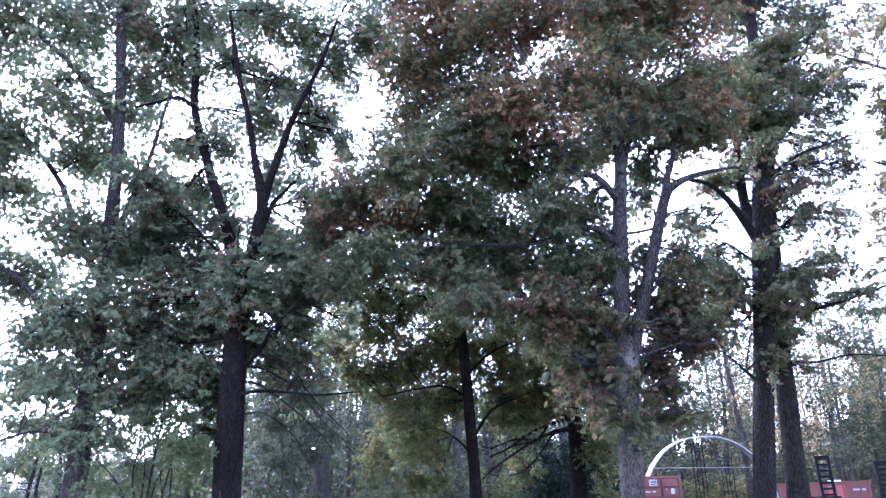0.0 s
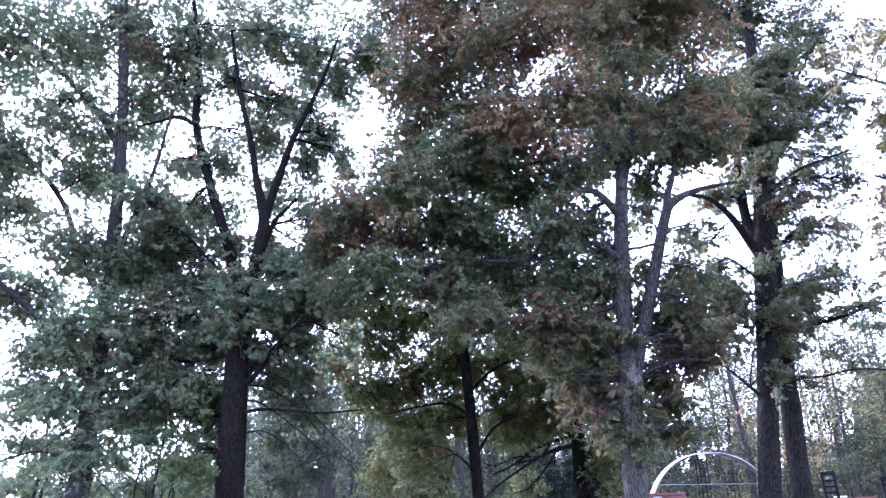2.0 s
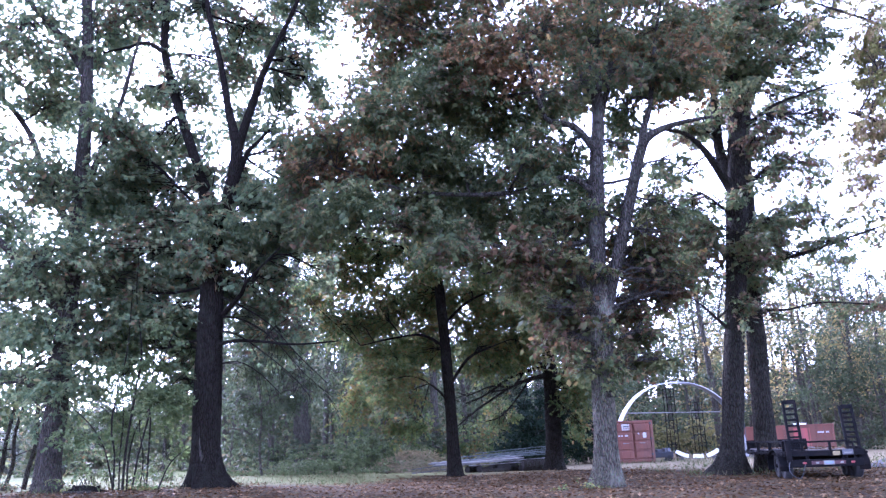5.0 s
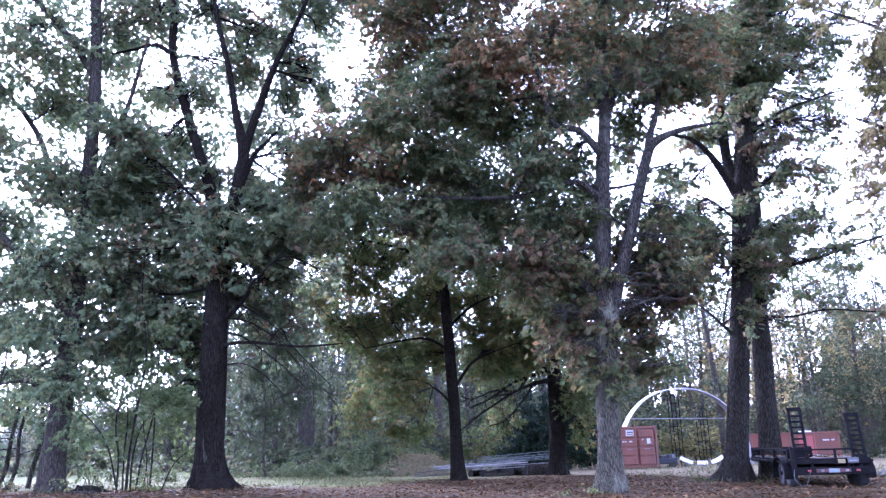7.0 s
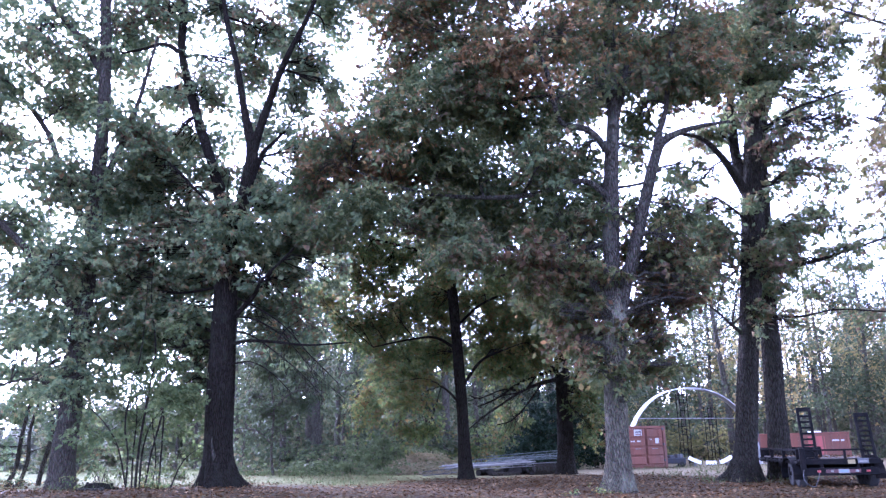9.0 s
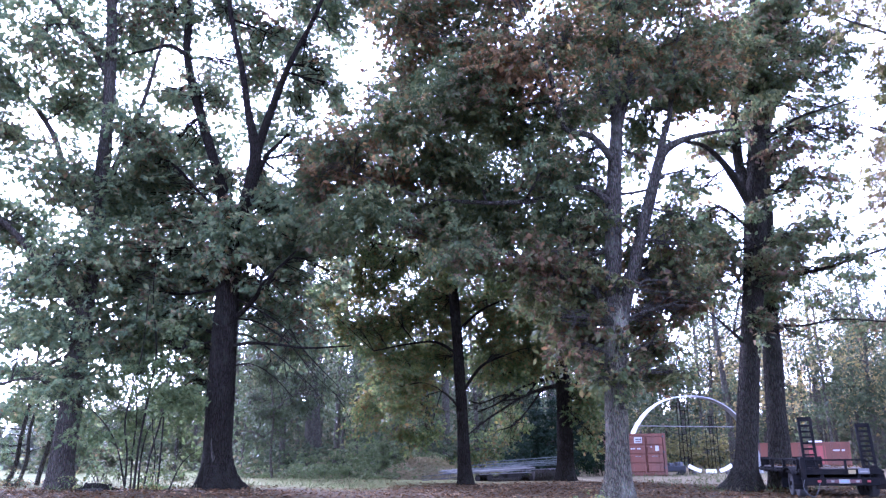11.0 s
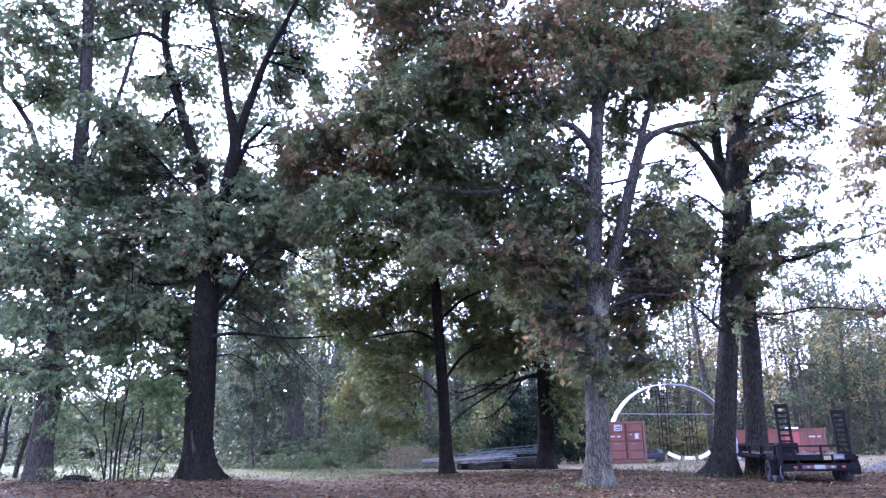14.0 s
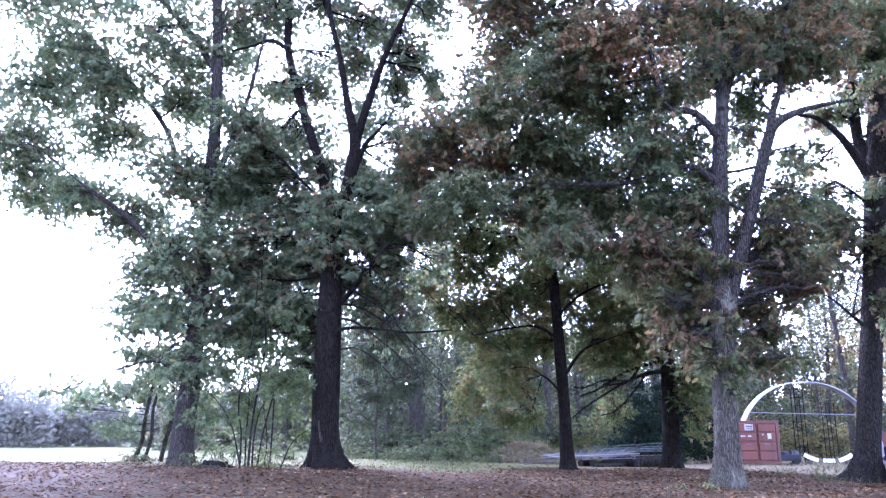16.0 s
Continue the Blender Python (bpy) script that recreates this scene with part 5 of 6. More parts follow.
def deep_woods():
    """The closed depth of the wood, behind the trees that stand singly."""
    rng = np.random.default_rng(43)
    tops = [(-30, 5), (-22, 8), (-15, 18), (-6, 20), (4, 16), (10, 12), (14, 7.5), (17, 6.5), (21, 7), (25, 9.5), (27, 17), (34, 21), (55, 21)]
    n = 85000
    a = rng.uniform(-28, 54, n)
    roof = np.interp(a, [t[0] for t in tops], [t[1] for t in tops])
    roof = roof * np.array([0.85 + 0.45 * noise.noise((v * 0.5, 0, 7)) + 0.25 * noise.noise((v * 1.7, 0, 3)) for v in a])
    d = rng.uniform(88, 104, n)
    z = roof * rng.random(n) ** 1.25
    p = np.stack([d * np.sin(np.radians(a)), d * np.cos(np.radians(a)), z], -1)
    keep = np.array([noise.noise((q[0] * 0.35, q[1] * 0.1, q[2] * 0.4)) > -0.18 + 0.3 * (zz / r - 0.4) - 0.6 * (zz < 0.3 * r) for q, zz, r in zip(p, z, roof)])
    p = p[keep]
    hedge = [(-64, 9), (-37, 10), (-34, 7), (-29.5, 6.5), (-29, 5)] + [(a, h + 6 * smooth(11, 14, a) * (1 - smooth(24, 27, a))) for a, h in tops if a > -29]
    verts, faces, steps, rows = [], [], 420, 26
    for i in range(steps + 1):
        v = -64 + 119 * i / steps
        top = np.interp(v, [t[0] for t in hedge], [t[1] for t in hedge]) * (0.72 + 0.5 * noise.noise((v * 0.5, 0, 7)) + 0.3 * noise.noise((v * 1.7, 0, 3)) + 0.25 * noise.noise((v * 6, 0, 5)))
        for j in range(rows + 1):
            z = top * j / rows - 0.3
            r = 107 + 48 * smooth(-27, -30, v) + 2.2 * noise.noise((v * 0.9, z * 0.35, 1)) + 1.6 * noise.noise((v * 3.1, z * 0.9, 2)) + 0.8 * noise.noise((v * 9, z * 2.2, 3))
            verts.append((r * math.sin(radians(v)), r * math.cos(radians(v)), z))
    for i in range(steps):
        for j in range(rows):
            a0 = i * (rows + 1) + j
            faces.append((a0, a0 + 1, a0 + rows + 2, a0 + rows + 1))
    back_ob = mesh_object("backdrop", verts, faces, M_THICKET)
    tagged(back_ob, "far closed edge of the wood, grey-green and dim", "backdrop", kind="structure")
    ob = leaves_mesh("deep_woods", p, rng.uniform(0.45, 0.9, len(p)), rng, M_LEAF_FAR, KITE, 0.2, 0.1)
    tagged(ob, "dense grey-green depth of the wood", "trees", kind="stuff")


deep_woods()


# ---------------------------------------------------------------- shrubs and brush
def shrub(name, label, clumps, foliage, seed, leaf=0.16, cover=2.2, kind="", stems=5, needles=False):
    rng = np.random.default_rng(seed)
    cx, cy = clumps[0][0], clumps[0][1]
    root = thing(name, pose(cx, cy, land(cx, cy)), label, "shrub")
    z0 = land(cx, cy)
    local = [(x - cx, y - cy, z - z0, a, b) for x, y, z, a, b in clumps]
    places, axes, facing, ends = sprays(local, rng, leaf, cover, -0.25, 0.9, 0.9, 8, 0.45)
    keep = places[:, 2] > 0.03
    crown = leaves_mesh("foliage", places[keep], leaf * rng.uniform(0.6, 1.2, keep.sum()), rng, foliage, KITE * np.array([1.2, 1, 1]), 0.3, 0.1, axes[keep])
    crown.parent = root
    for c, got in ends:
        for q in got[rng.permutation(len(got))[:stems]]:
            foot = (c[0] + rng.normal() * 0.2, c[1] + rng.normal() * 0.2, -0.05)
            mid = ((foot[0] + q[0]) / 2, (foot[1] + q[1]) / 2, q[2] * 0.6)
            part("stem", tube(spline([(*foot, 0.02), (*mid, 0.014), (*q, 0.005)], 0.4), 4), M_BARK_MID, root)
    return root


shrub("bramble_bush", "low tangled bramble with pale green leaves", [(-6.0, 44, 0.5, 1.5, 0.55), (-4.9, 44.5, 0.8, 0.8, 0.7), (-7.6, 44, 0.35, 1.4, 0.4), (-8.6, 45, 0.5, 0.9, 0.5)], M_LEAF_BRAMBLE, 51)
shrub("bramble_bush", "sprawling bramble heap with arching stems", [(-3.6, 48.8, 1.2, 1.4, 0.9), (-5.4, 48, 1.3, 1.5, 1.1), (-1.8, 49.5, 1.2, 1.1, 0.7), (-4.5, 48.5, 2.0, 0.7, 0.6), (-6.6, 47, 0.9, 1.1, 0.8)], M_LEAF_BRAMBLE, 52)
shrub("bramble_bush", "low spreading weeds in front of the woods", [(-9, 42, 0.35, 2.0, 0.45), (-11.5, 42, 0.3, 2.0, 0.4), (-8, 46, 0.6, 2.2, 0.7)], M_LEAF_BRAMBLE, 53)
shrub("bramble_bush", "low green bank of brambles along the grass", [(-6.6, 41.2, 0.22, 1.3, 0.35), (-4.8, 41.6, 0.26, 1.3, 0.4), (-3.2, 42.4, 0.3, 1.2, 0.42), (-8.4, 41.0, 0.2, 1.2, 0.32)], M_LEAF_BRAMBLE, 64, 0.13, 2.0)
shrub("undergrowth", "mixed undergrowth at the foot of the woods", [(-9.5, 52, 1.2, 3, 1.3), (-5.5, 53, 1.6, 2.6, 1.6), (-13, 53, 1.0, 2.6, 1.1), (-2, 53, 1.8, 2.4, 1.8)], M_LEAF_WOOD, 54, 0.26, 1.8)
shrub("undergrowth", "mixed green undergrowth behind the pipe stack", [(1.5, 54, 1.5, 2.4, 1.6), (4.5, 55, 1.7, 2.4, 1.8), (7.8, 56, 1.8, 2.0, 1.9), (10, 58, 1.5, 2, 1.6)], M_LEAF_MAPLE, 55, 0.26, 1.8)
shrub("undergrowth", "grey-green thicket behind the metal arch", [(14, 57, 1.3, 2.2, 1.4), (17, 56.5, 1.5, 2.2, 1.6), (20, 58, 1.4, 2.4, 1.5)], M_LEAF_FAIR, 56, 0.2, 1.5)
shrub("undergrowth", "scrubby thicket by the drive", [(33.5, 60, 1.2, 2.2, 1.3), (36, 59, 1.5, 2.4, 1.6), (39, 57, 1.5, 2.0, 1.6)], M_LEAF_WOOD, 57, 0.24, 1.6)
shrub("evergreen_shrub", "dark dense evergreen beside the pipe stack", [(5.1, 47.5, 1.8, 1.7, 1.9), (4.2, 48, 1.2, 1.3, 1.3), (6.3, 48, 1.5, 1.2, 1.6), (5.2, 48, 3.2, 1.3, 1.1), (5.6, 48.4, 4.2, 0.9, 0.9), (7.3, 48.6, 1.6, 0.9, 1.5), (8.5, 49, 1.5, 1.1, 1.5), (8.7, 49, 3.0, 0.9, 1.0), (4.1, 48.6, 2.8, 0.9, 1.1), (6.8, 48.8, 3.2, 0.9, 1.0)], M_NEEDLE, 58, 0.15, 2.6)
shrub("weed_tuft", "small green weeds at the foot of the oak", [(-10.4, 27.3, 0.35, 0.45, 0.4), (-10.9, 27.6, 0.25, 0.4, 0.3)], M_LEAF_MAPLE, 59, 0.1, 1.4)
shrub("weed_tuft", "green weeds round the grey oak's foot", [(4.1, 23.3, 0.08, 0.5, 0.14), (5.5, 23.2, 0.07, 0.4, 0.12), (3.3, 23.0, 0.06, 0.35, 0.1)], M_LEAF_MAPLE, 61, 0.08, 1.2)
shrub("weed_tuft", "leafy weeds beside the stump", [(-13.2, 27.6, 0.3, 0.6, 0.35), (-12.4, 28, 0.25, 0.5, 0.3)], M_LEAF_MAPLE, 60, 0.1, 1.3)

shrub("undergrowth", "rank weeds and seedlings behind the saplings", [[(-16, 35.7, 0.82, 0.98, 0.35), (-14.94, 37.9, 0.74, 1.2, 0.42), (-12.63, 36.7, 0.67, 0.97, 0.37), (-16.52, 39, 1.02, 0.75, 0.37), (-14.14, 39, 1.02, 0.79, 0.43)]][0], M_LEAF_BRAMBLE, 63, 0.13, 1.5, stems=8)
shrub("brush_tangle", "dark tangle of twigs and low leaves under thin trunks", [[(-17.74, 31.7, 0.53, 0.59, 0.27), (-18.05, 33.5, 0.32, 0.5, 0.22), (-18.82, 32.7, 0.34, 0.44, 0.19), (-17.15, 33.3, 0.41, 0.39, 0.25)]][0], M_LEAF_RED, 62, 0.1, 1.2, stems=16)


def brush_mound():
    """A heap of dry brush and straw."""
    rng = np.random.default_rng(61)
    cx, cy, z0 = -1.9, 44.6, land(-1.9, 44.6)
    root = thing("brush_mound", pose(cx, cy, z0), "straw-coloured heap of dry brush and cut grass", "brush heap")
    verts, faces, nx, ny = [], [], 30, 16
    def top(u, v):
        r = math.hypot((u - 0.5) / (3.1 if u < 0.5 else 2.0), v / 1.9)
        return max(0, (1 - r * r)) ** 1.2 * 1.1 * (1 + 0.3 * noise.noise((u, v, 1))) + 0.07 * noise.noise((u * 4, v * 4, 2)) - 0.05
    for i in range(nx + 1):
        for j in range(ny + 1):
            u, v = -2.8 + 5.6 * i / nx, -2.1 + 4.2 * j / ny
            verts.append((u, v, top(u, v)))
    for i in range(nx):
        for j in range(ny):
            a = i * (ny + 1) + j
            faces.append((a, a + ny + 1, a + ny + 2, a + 1))
    part("soil_core", (verts, faces, True), M_STRAW, root)
    n = 6000
    u, v = rng.uniform(-2.6, 2.6, n), rng.uniform(-1.9, 1.9, n)
    p = np.array([(a, b, top(a, b) + 0.02) for a, b in zip(u, v)])
    ob = leaves_mesh("straw", p, rng.uniform(0.15, 0.42, n), rng, M_STRAWLEAF, OVAL * np.array([0.13, 1, 1]), 0.45, -0.05)
    ob.parent = root
    tagged(ob, kind="stuff")
    n = 1500
    p = np.array([(a, b, top(a, b) + 0.04) for a, b in zip(rng.uniform(-2.6, 2.6, n), rng.uniform(-1.9, 1.9, n))])
    leaves = leaves_mesh("creeper_leaves", p, rng.uniform(0.08, 0.16, n), rng, M_LEAF_BRAMBLE, KITE, 0.4, 0.0)
    leaves.parent = root
    tagged(leaves, kind="stuff")


M_STRAW = worn_material("dry_brush", (0.21, 0.165, 0.095), (0.13, 0.115, 0.06), 0.95, 0.0, 6.0, 0.5, None, 0.03)
M_STRAWLEAF = leaf_material("straw", [(0.23, 0.18, 0.1), (0.3, 0.24, 0.14), (0.15, 0.12, 0.065)], [(0.16, 0.18, 0.08), (0.22, 0.22, 0.1)], 0.4, 0.2)
brush_mound()


# ---------------------------------------------------------------- shipping container
def container():
    L, W, H = 6.06, 2.44, 2.44
    root = thing("shipping_container", pose(11.25, 47.2, 0, 0, 0, 1.5), "weathered red steel shipping container with closed doors", "container")
    post = [(-W / 2 + 0.08, 0.08), (W / 2 - 0.08, 0.08), (-W / 2 + 0.08, L - 0.08), (W / 2 - 0.08, L - 0.08)]
    for x, y in post:
        part("corner_post", box(0.16, 0.16, H, (x, y, 0), 0.015), M_RED, root)
    for y in (0.07, L - 0.07):
        part("header", box(W - 0.32, 0.12, 0.14, (0, y, H - 0.15), 0.01), M_RED, root)
        part("sill", box(W - 0.32, 0.12, 0.16, (0, y, 0.02), 0.01), M_RED, root)
    for sx in (-1, 1):
        verts, faces = [], []
        n = 72
        for i in range(n + 1):
            y = 0.16 + (L - 0.32) * i / n
            d = (0, 0.036, 0.036, 0)[i % 4]
            for z in (0.16, H - 0.12):
                verts.append((sx * (W / 2 - 0.02 - d), y, z))
        faces = [(2 * i, 2 * i + 2, 2 * i + 3, 2 * i + 1) for i in range(n)]
        part("side_panel", (verts, faces), M_RED, root)
        part("side_rail", box(0.1, L - 0.32, 0.12, (sx * (W / 2 - 0.06), L / 2, H - 0.13), 0.01), M_RED, root)
        part("side_rail", box(0.1, L - 0.32, 0.16, (sx * (W / 2 - 0.06), L / 2, 0.02), 0.01), M_RED, root)
    part("roof", box(W - 0.1, L - 0.1, 0.03, (0, L / 2, H - 0.05), 0.005), M_RED, root)
    part("floor_panel", box(W - 0.1, L - 0.1, 0.1, (0, L / 2, 0.08), 0.005), M_DARKSTEEL, root)
    part("back_panel", box(W - 0.34, 0.04, H - 0.3, (0, L - 0.06, 0.17), 0.005), M_RED, root)
    for sx in (-1, 1):
        leaf = part("door", box(1.03, 0.05, H - 0.36, (sx * 0.525, 0.06, 0.19), 0.012), M_RED, root)
        for z in (0.24, 0.76, 1.28, 1.8):
            part("raised_panel", box(0.92, 0.1, 0.42, (sx * 0.525, -0.01, z), 0.03), M_RED, leaf)
        for x in (0.28, 0.78):
            part("lock_rod", rod((sx * x, -0.07, 0.12), (sx * x, -0.07, H - 0.12), 0.014), M_RED, leaf)
        part("handle", box(0.34, 0.03, 0.04, (sx * 0.5, -0.08, 1.1), 0.006), M_STEEL, leaf)
        for z in (0.4, 1.3, 2.2):
            part("hinge", box(0.1, 0.05, 0.12, (sx * 1.07, 0.01, z), 0.008), M_DARKSTEEL, leaf)
    # unreadable markings
    patch = part("marking_patch", box(0.46, 0.008, 0.36, (-0.44, -0.066, 1.88), 0.0), M_PLATE, root, "white painted patch with dark bars")
    part("patch_bar", box(0.34, 0.006, 0.07, (-0.42, -0.073, 2.06), 0.0), M_DARKSTEEL, patch)
    part("patch_bar", box(0.28, 0.006, 0.05, (-0.46, -0.073, 1.94), 0.0), M_RED, patch)
    for name, x, z, w, h in (("marking", -0.78, 1.52, 0.26, 0.08), ("marking", -0.42, 1.52, 0.2, 0.08), ("marking", 0.3, 1.62, 0.1, 0.08)):
        part(name, box(w, 0.006, h, (x, -0.064, z), 0.0), M_PLATE, root, "faded white marking bar")
    part("placard", box(0.24, 0.008, 0.3, (0.68, -0.066, 1.42), 0.0), M_PLATE, root, "white data placard")


container()


def roll_off():
    """A long, low, ribbed open box."""
    L, W, H = 6.06, 2.3, 1.86
    root = thing("roll_off_container", pose(23.45, 54.7, 0, 0, 0, -19), "long low red ribbed steel open-top container", "container")
    for sy in (-1, 1):
        part("side_panel", box(L, 0.06, H - 0.25, (0, sy * W / 2, 0.25), 0.01), M_RED, root)
        part("top_rail", box(L + 0.04, 0.14, 0.12, (0, sy * W / 2, H - 0.1), 0.015), M_RED, root)
        part("bottom_rail", box(L + 0.04, 0.14, 0.16, (0, sy * W / 2, 0.18), 0.015), M_DARKSTEEL, root)
        for i in range(13):
            part("rib", box(0.1, 0.08, H - 0.45, (-L / 2 + 0.1 + i * (L - 0.2) / 12, sy * (W / 2 + 0.055), 0.33), 0.012), M_RED, root)
    part("bright_panel", box(1.0, 0.02, 1.2, (1.05, -W / 2 - 0.045, 0.45), 0.0), M_RED_BRIGHT, root, "repainted brighter red panel")
    for sx in (-1, 1):
        part("end_panel", box(0.06, W, H - 0.25, (sx * L / 2, 0, 0.25), 0.01), M_RED, root)
        part("skid", box(0.16, W, 0.24, (sx * L * 0.36, 0, 0), 0.01), M_DARKSTEEL, root)
    part("floor_panel", box(L, W, 0.08, (0, 0, 0.26), 0.0), M_DARKSTEEL, root)
    for x, w in ((2.2, 0.4), (2.62, 0.2)):
        part("marking", box(w, 0.006, 0.1, (x, -W / 2 - 0.1, 1.3), 0.0), M_PLATE, root, "faded white marking bar")
    part("tarp_roll", rod((0.6, -W / 2, H + 0.06), (1.4, -W / 2, H + 0.06), 0.06), M_WHITE, root, "white rolled tarpaulin")


roll_off()


# ---------------------------------------------------------------- metal arch and parts of it
def arc_band(rx, rz, a0, a1, n, wide, thick, power=2.0):
    """A channel-shaped band bent along an arc in the xz plane: web outside and two flanges."""
    rows = []
    for i in range(n + 1):
        a = radians(a0 + (a1 - a0) * i / n)
        c, s = math.cos(a), math.sin(a)
        x = rx * math.copysign(abs(c) ** (2 / power), c)
        z = rz * math.copysign(abs(s) ** (2 / power), s)
        rows.append((x, z, c, s))
    verts, faces = [], []
    sec = [(0, -wide / 2), (0, wide / 2), (-thick, wide / 2), (-thick, wide / 2 - 0.02), (-0.02, wide / 2 - 0.02), (-0.02, -wide / 2 + 0.02), (-thick, -wide / 2 + 0.02), (-thick, -wide / 2)]
    for x, z, c, s in rows:
        for dr, dy in sec:
            verts.append((x + dr * c, dy, z + dr * s))
    m = len(sec)
    for i in range(n):
        for k in range(m):
            k2 = (k + 1) % m
            faces.append((i * m + k, (i + 1) * m + k, (i + 1) * m + k2, i * m + k2))
    return verts, faces


M_ARCH = worn_material("dull_galvanised", (0.36, 0.37, 0.38), (0.24, 0.245, 0.25), 0.55, 0.35, 2.5)


def metal_arch():
    root = thing("metal_arch", pose(14.92, 50.2, 0, 0, 0, 12), "tall galvanised steel building arch standing alone", "arch")
    cuts = [0, 60, 120, 180]
    for a0, a1 in zip(cuts, cuts[1:]):
        part("arch_segment", arc_band(4.52, 4.83, a0, a1, 20, 0.62, 0.06, 2.15), M_ARCH, root)
    for sx in (-1, 1):
        part("foot_plate", box(0.6, 0.8, 0.03, (sx * 4.48, 0, 0), 0.004), M_STEEL, root)


metal_arch()


def loose_sections():
    """Short white-painted pieces of arch lying on blocks, bowed side down."""
    for x, y, z, tilt, w in ((13.6, 49.2, 0.14, 14, 0.36), (14.55, 49.1, 0.2, 24, 1.05), (15.6, 49.1, 0.03, 0, 0.8), (16.6, 49.1, 0.2, -26, 1.05), (17.3, 49.2, 0.12, -10, 0.4)):
        m = pose(x, y, z, 0, tilt, -14)
        root = thing("arch_section", m, "short white curved steel section resting on timber", "steel section", "loose arch sections")
        part("web", arc_band(3.2, 3.2, 270 - w * 7, 270 + w * 7, 6, 0.3, 0.22), M_WHITE, root)
        for o in root.children:
            o.location.z = 3.25
        down = m.inverted() @ Vector((x, y, 0.0))
        under = Matrix.Translation(m.inverted() @ Vector((x, y, 0))) @ m.to_3x3().to_4x4().inverted()
        part("bearer", box(0.2, 0.3, max(0.03, z - 0.02), (0, 0, 0), 0.01, under), M_DARKSTEEL, root)


loose_sections()


def scaffold(x, y, turn, high, seed):
    root = thing("scaffold_tower", pose(x, y, 0, 0, 0, turn), "thin steel lattice tower behind the arch", "scaffold", "lattice towers")
    w = 0.26
    for sx in (-1, 1):
        for sy in (-1, 1):
            part("upright", rod((sx * w, sy * w, 0), (sx * w, sy * w, high), 0.022, 6), M_BLACK, root)
    n = int(high / 0.5)
    for i in range(1, n + 1):
        z = i * high / n - 0.1
        for sy in (-1, 1):
            part("rung", rod((-w, sy * w, z), (w, sy * w, z), 0.012, 6), M_BLACK, root)
        for sx in (-1, 1):
            part("brace", rod((sx * w, -w, z - 0.4), (sx * w, w, z), 0.01, 5), M_BLACK, root)


scaffold(15.05, 52.2, 8, 4.6, 1)
scaffold(16.95, 52.6, 12, 3.7, 2)
rail = thing("steel_pole", pose(15.4, 51.5, 0), "long horizontal steel pole lashed across the lattice towers", "pole")
part("bar", rod((-3.6, 0, 3.02), (4.4, 0, 2.85), 0.03), M_STEEL, rail)
for xx in (-3.4, 4.2):
    part("support_post", rod((xx, 0, 0), (xx, 0, 3.1), 0.022), M_DARKSTEEL, rail)


def small_cart():
    root = thing("yard_cart", pose(13.05, 48.4, 0, 0, 0, -10), "low dark blue yard cart loaded with scrap", "cart")
    part("bed", box(1.5, 0.9, 0.32, (0, 0, 0.22), 0.03), M_BLUECART, root)
    for sx in (-1, 1):
        for sy in (-1, 1):
            part("wheel", rod((sx * 0.5, sy * 0.45 - 0.05, 0.17), (sx * 0.5, sy * 0.45 + 0.05, 0.17), 0.17, 14), M_RUBBER, root)
    part("tow_bar", rod((-0.75, 0, 0.3), (-1.25, 0.1, 0.75), 0.025), M_DARKSTEEL, root)
    rng = random.Random(5)
    for i in range(6):
        part("scrap", box(rng.uniform(0.2, 0.4), rng.uniform(0.2, 0.4), rng.uniform(0.1, 0.25), (-0.5 + 0.2 * i, rng.uniform(-0.2, 0.2), 0.54), 0.02, pose(0, 0, 0, 0, 0, rng.uniform(0, 90))), M_DARKSTEEL, root)


M_BLUECART = worn_material("dark_blue_paint", (0.016, 0.022, 0.034), (0.02, 0.018, 0.018), 0.7)
small_cart()


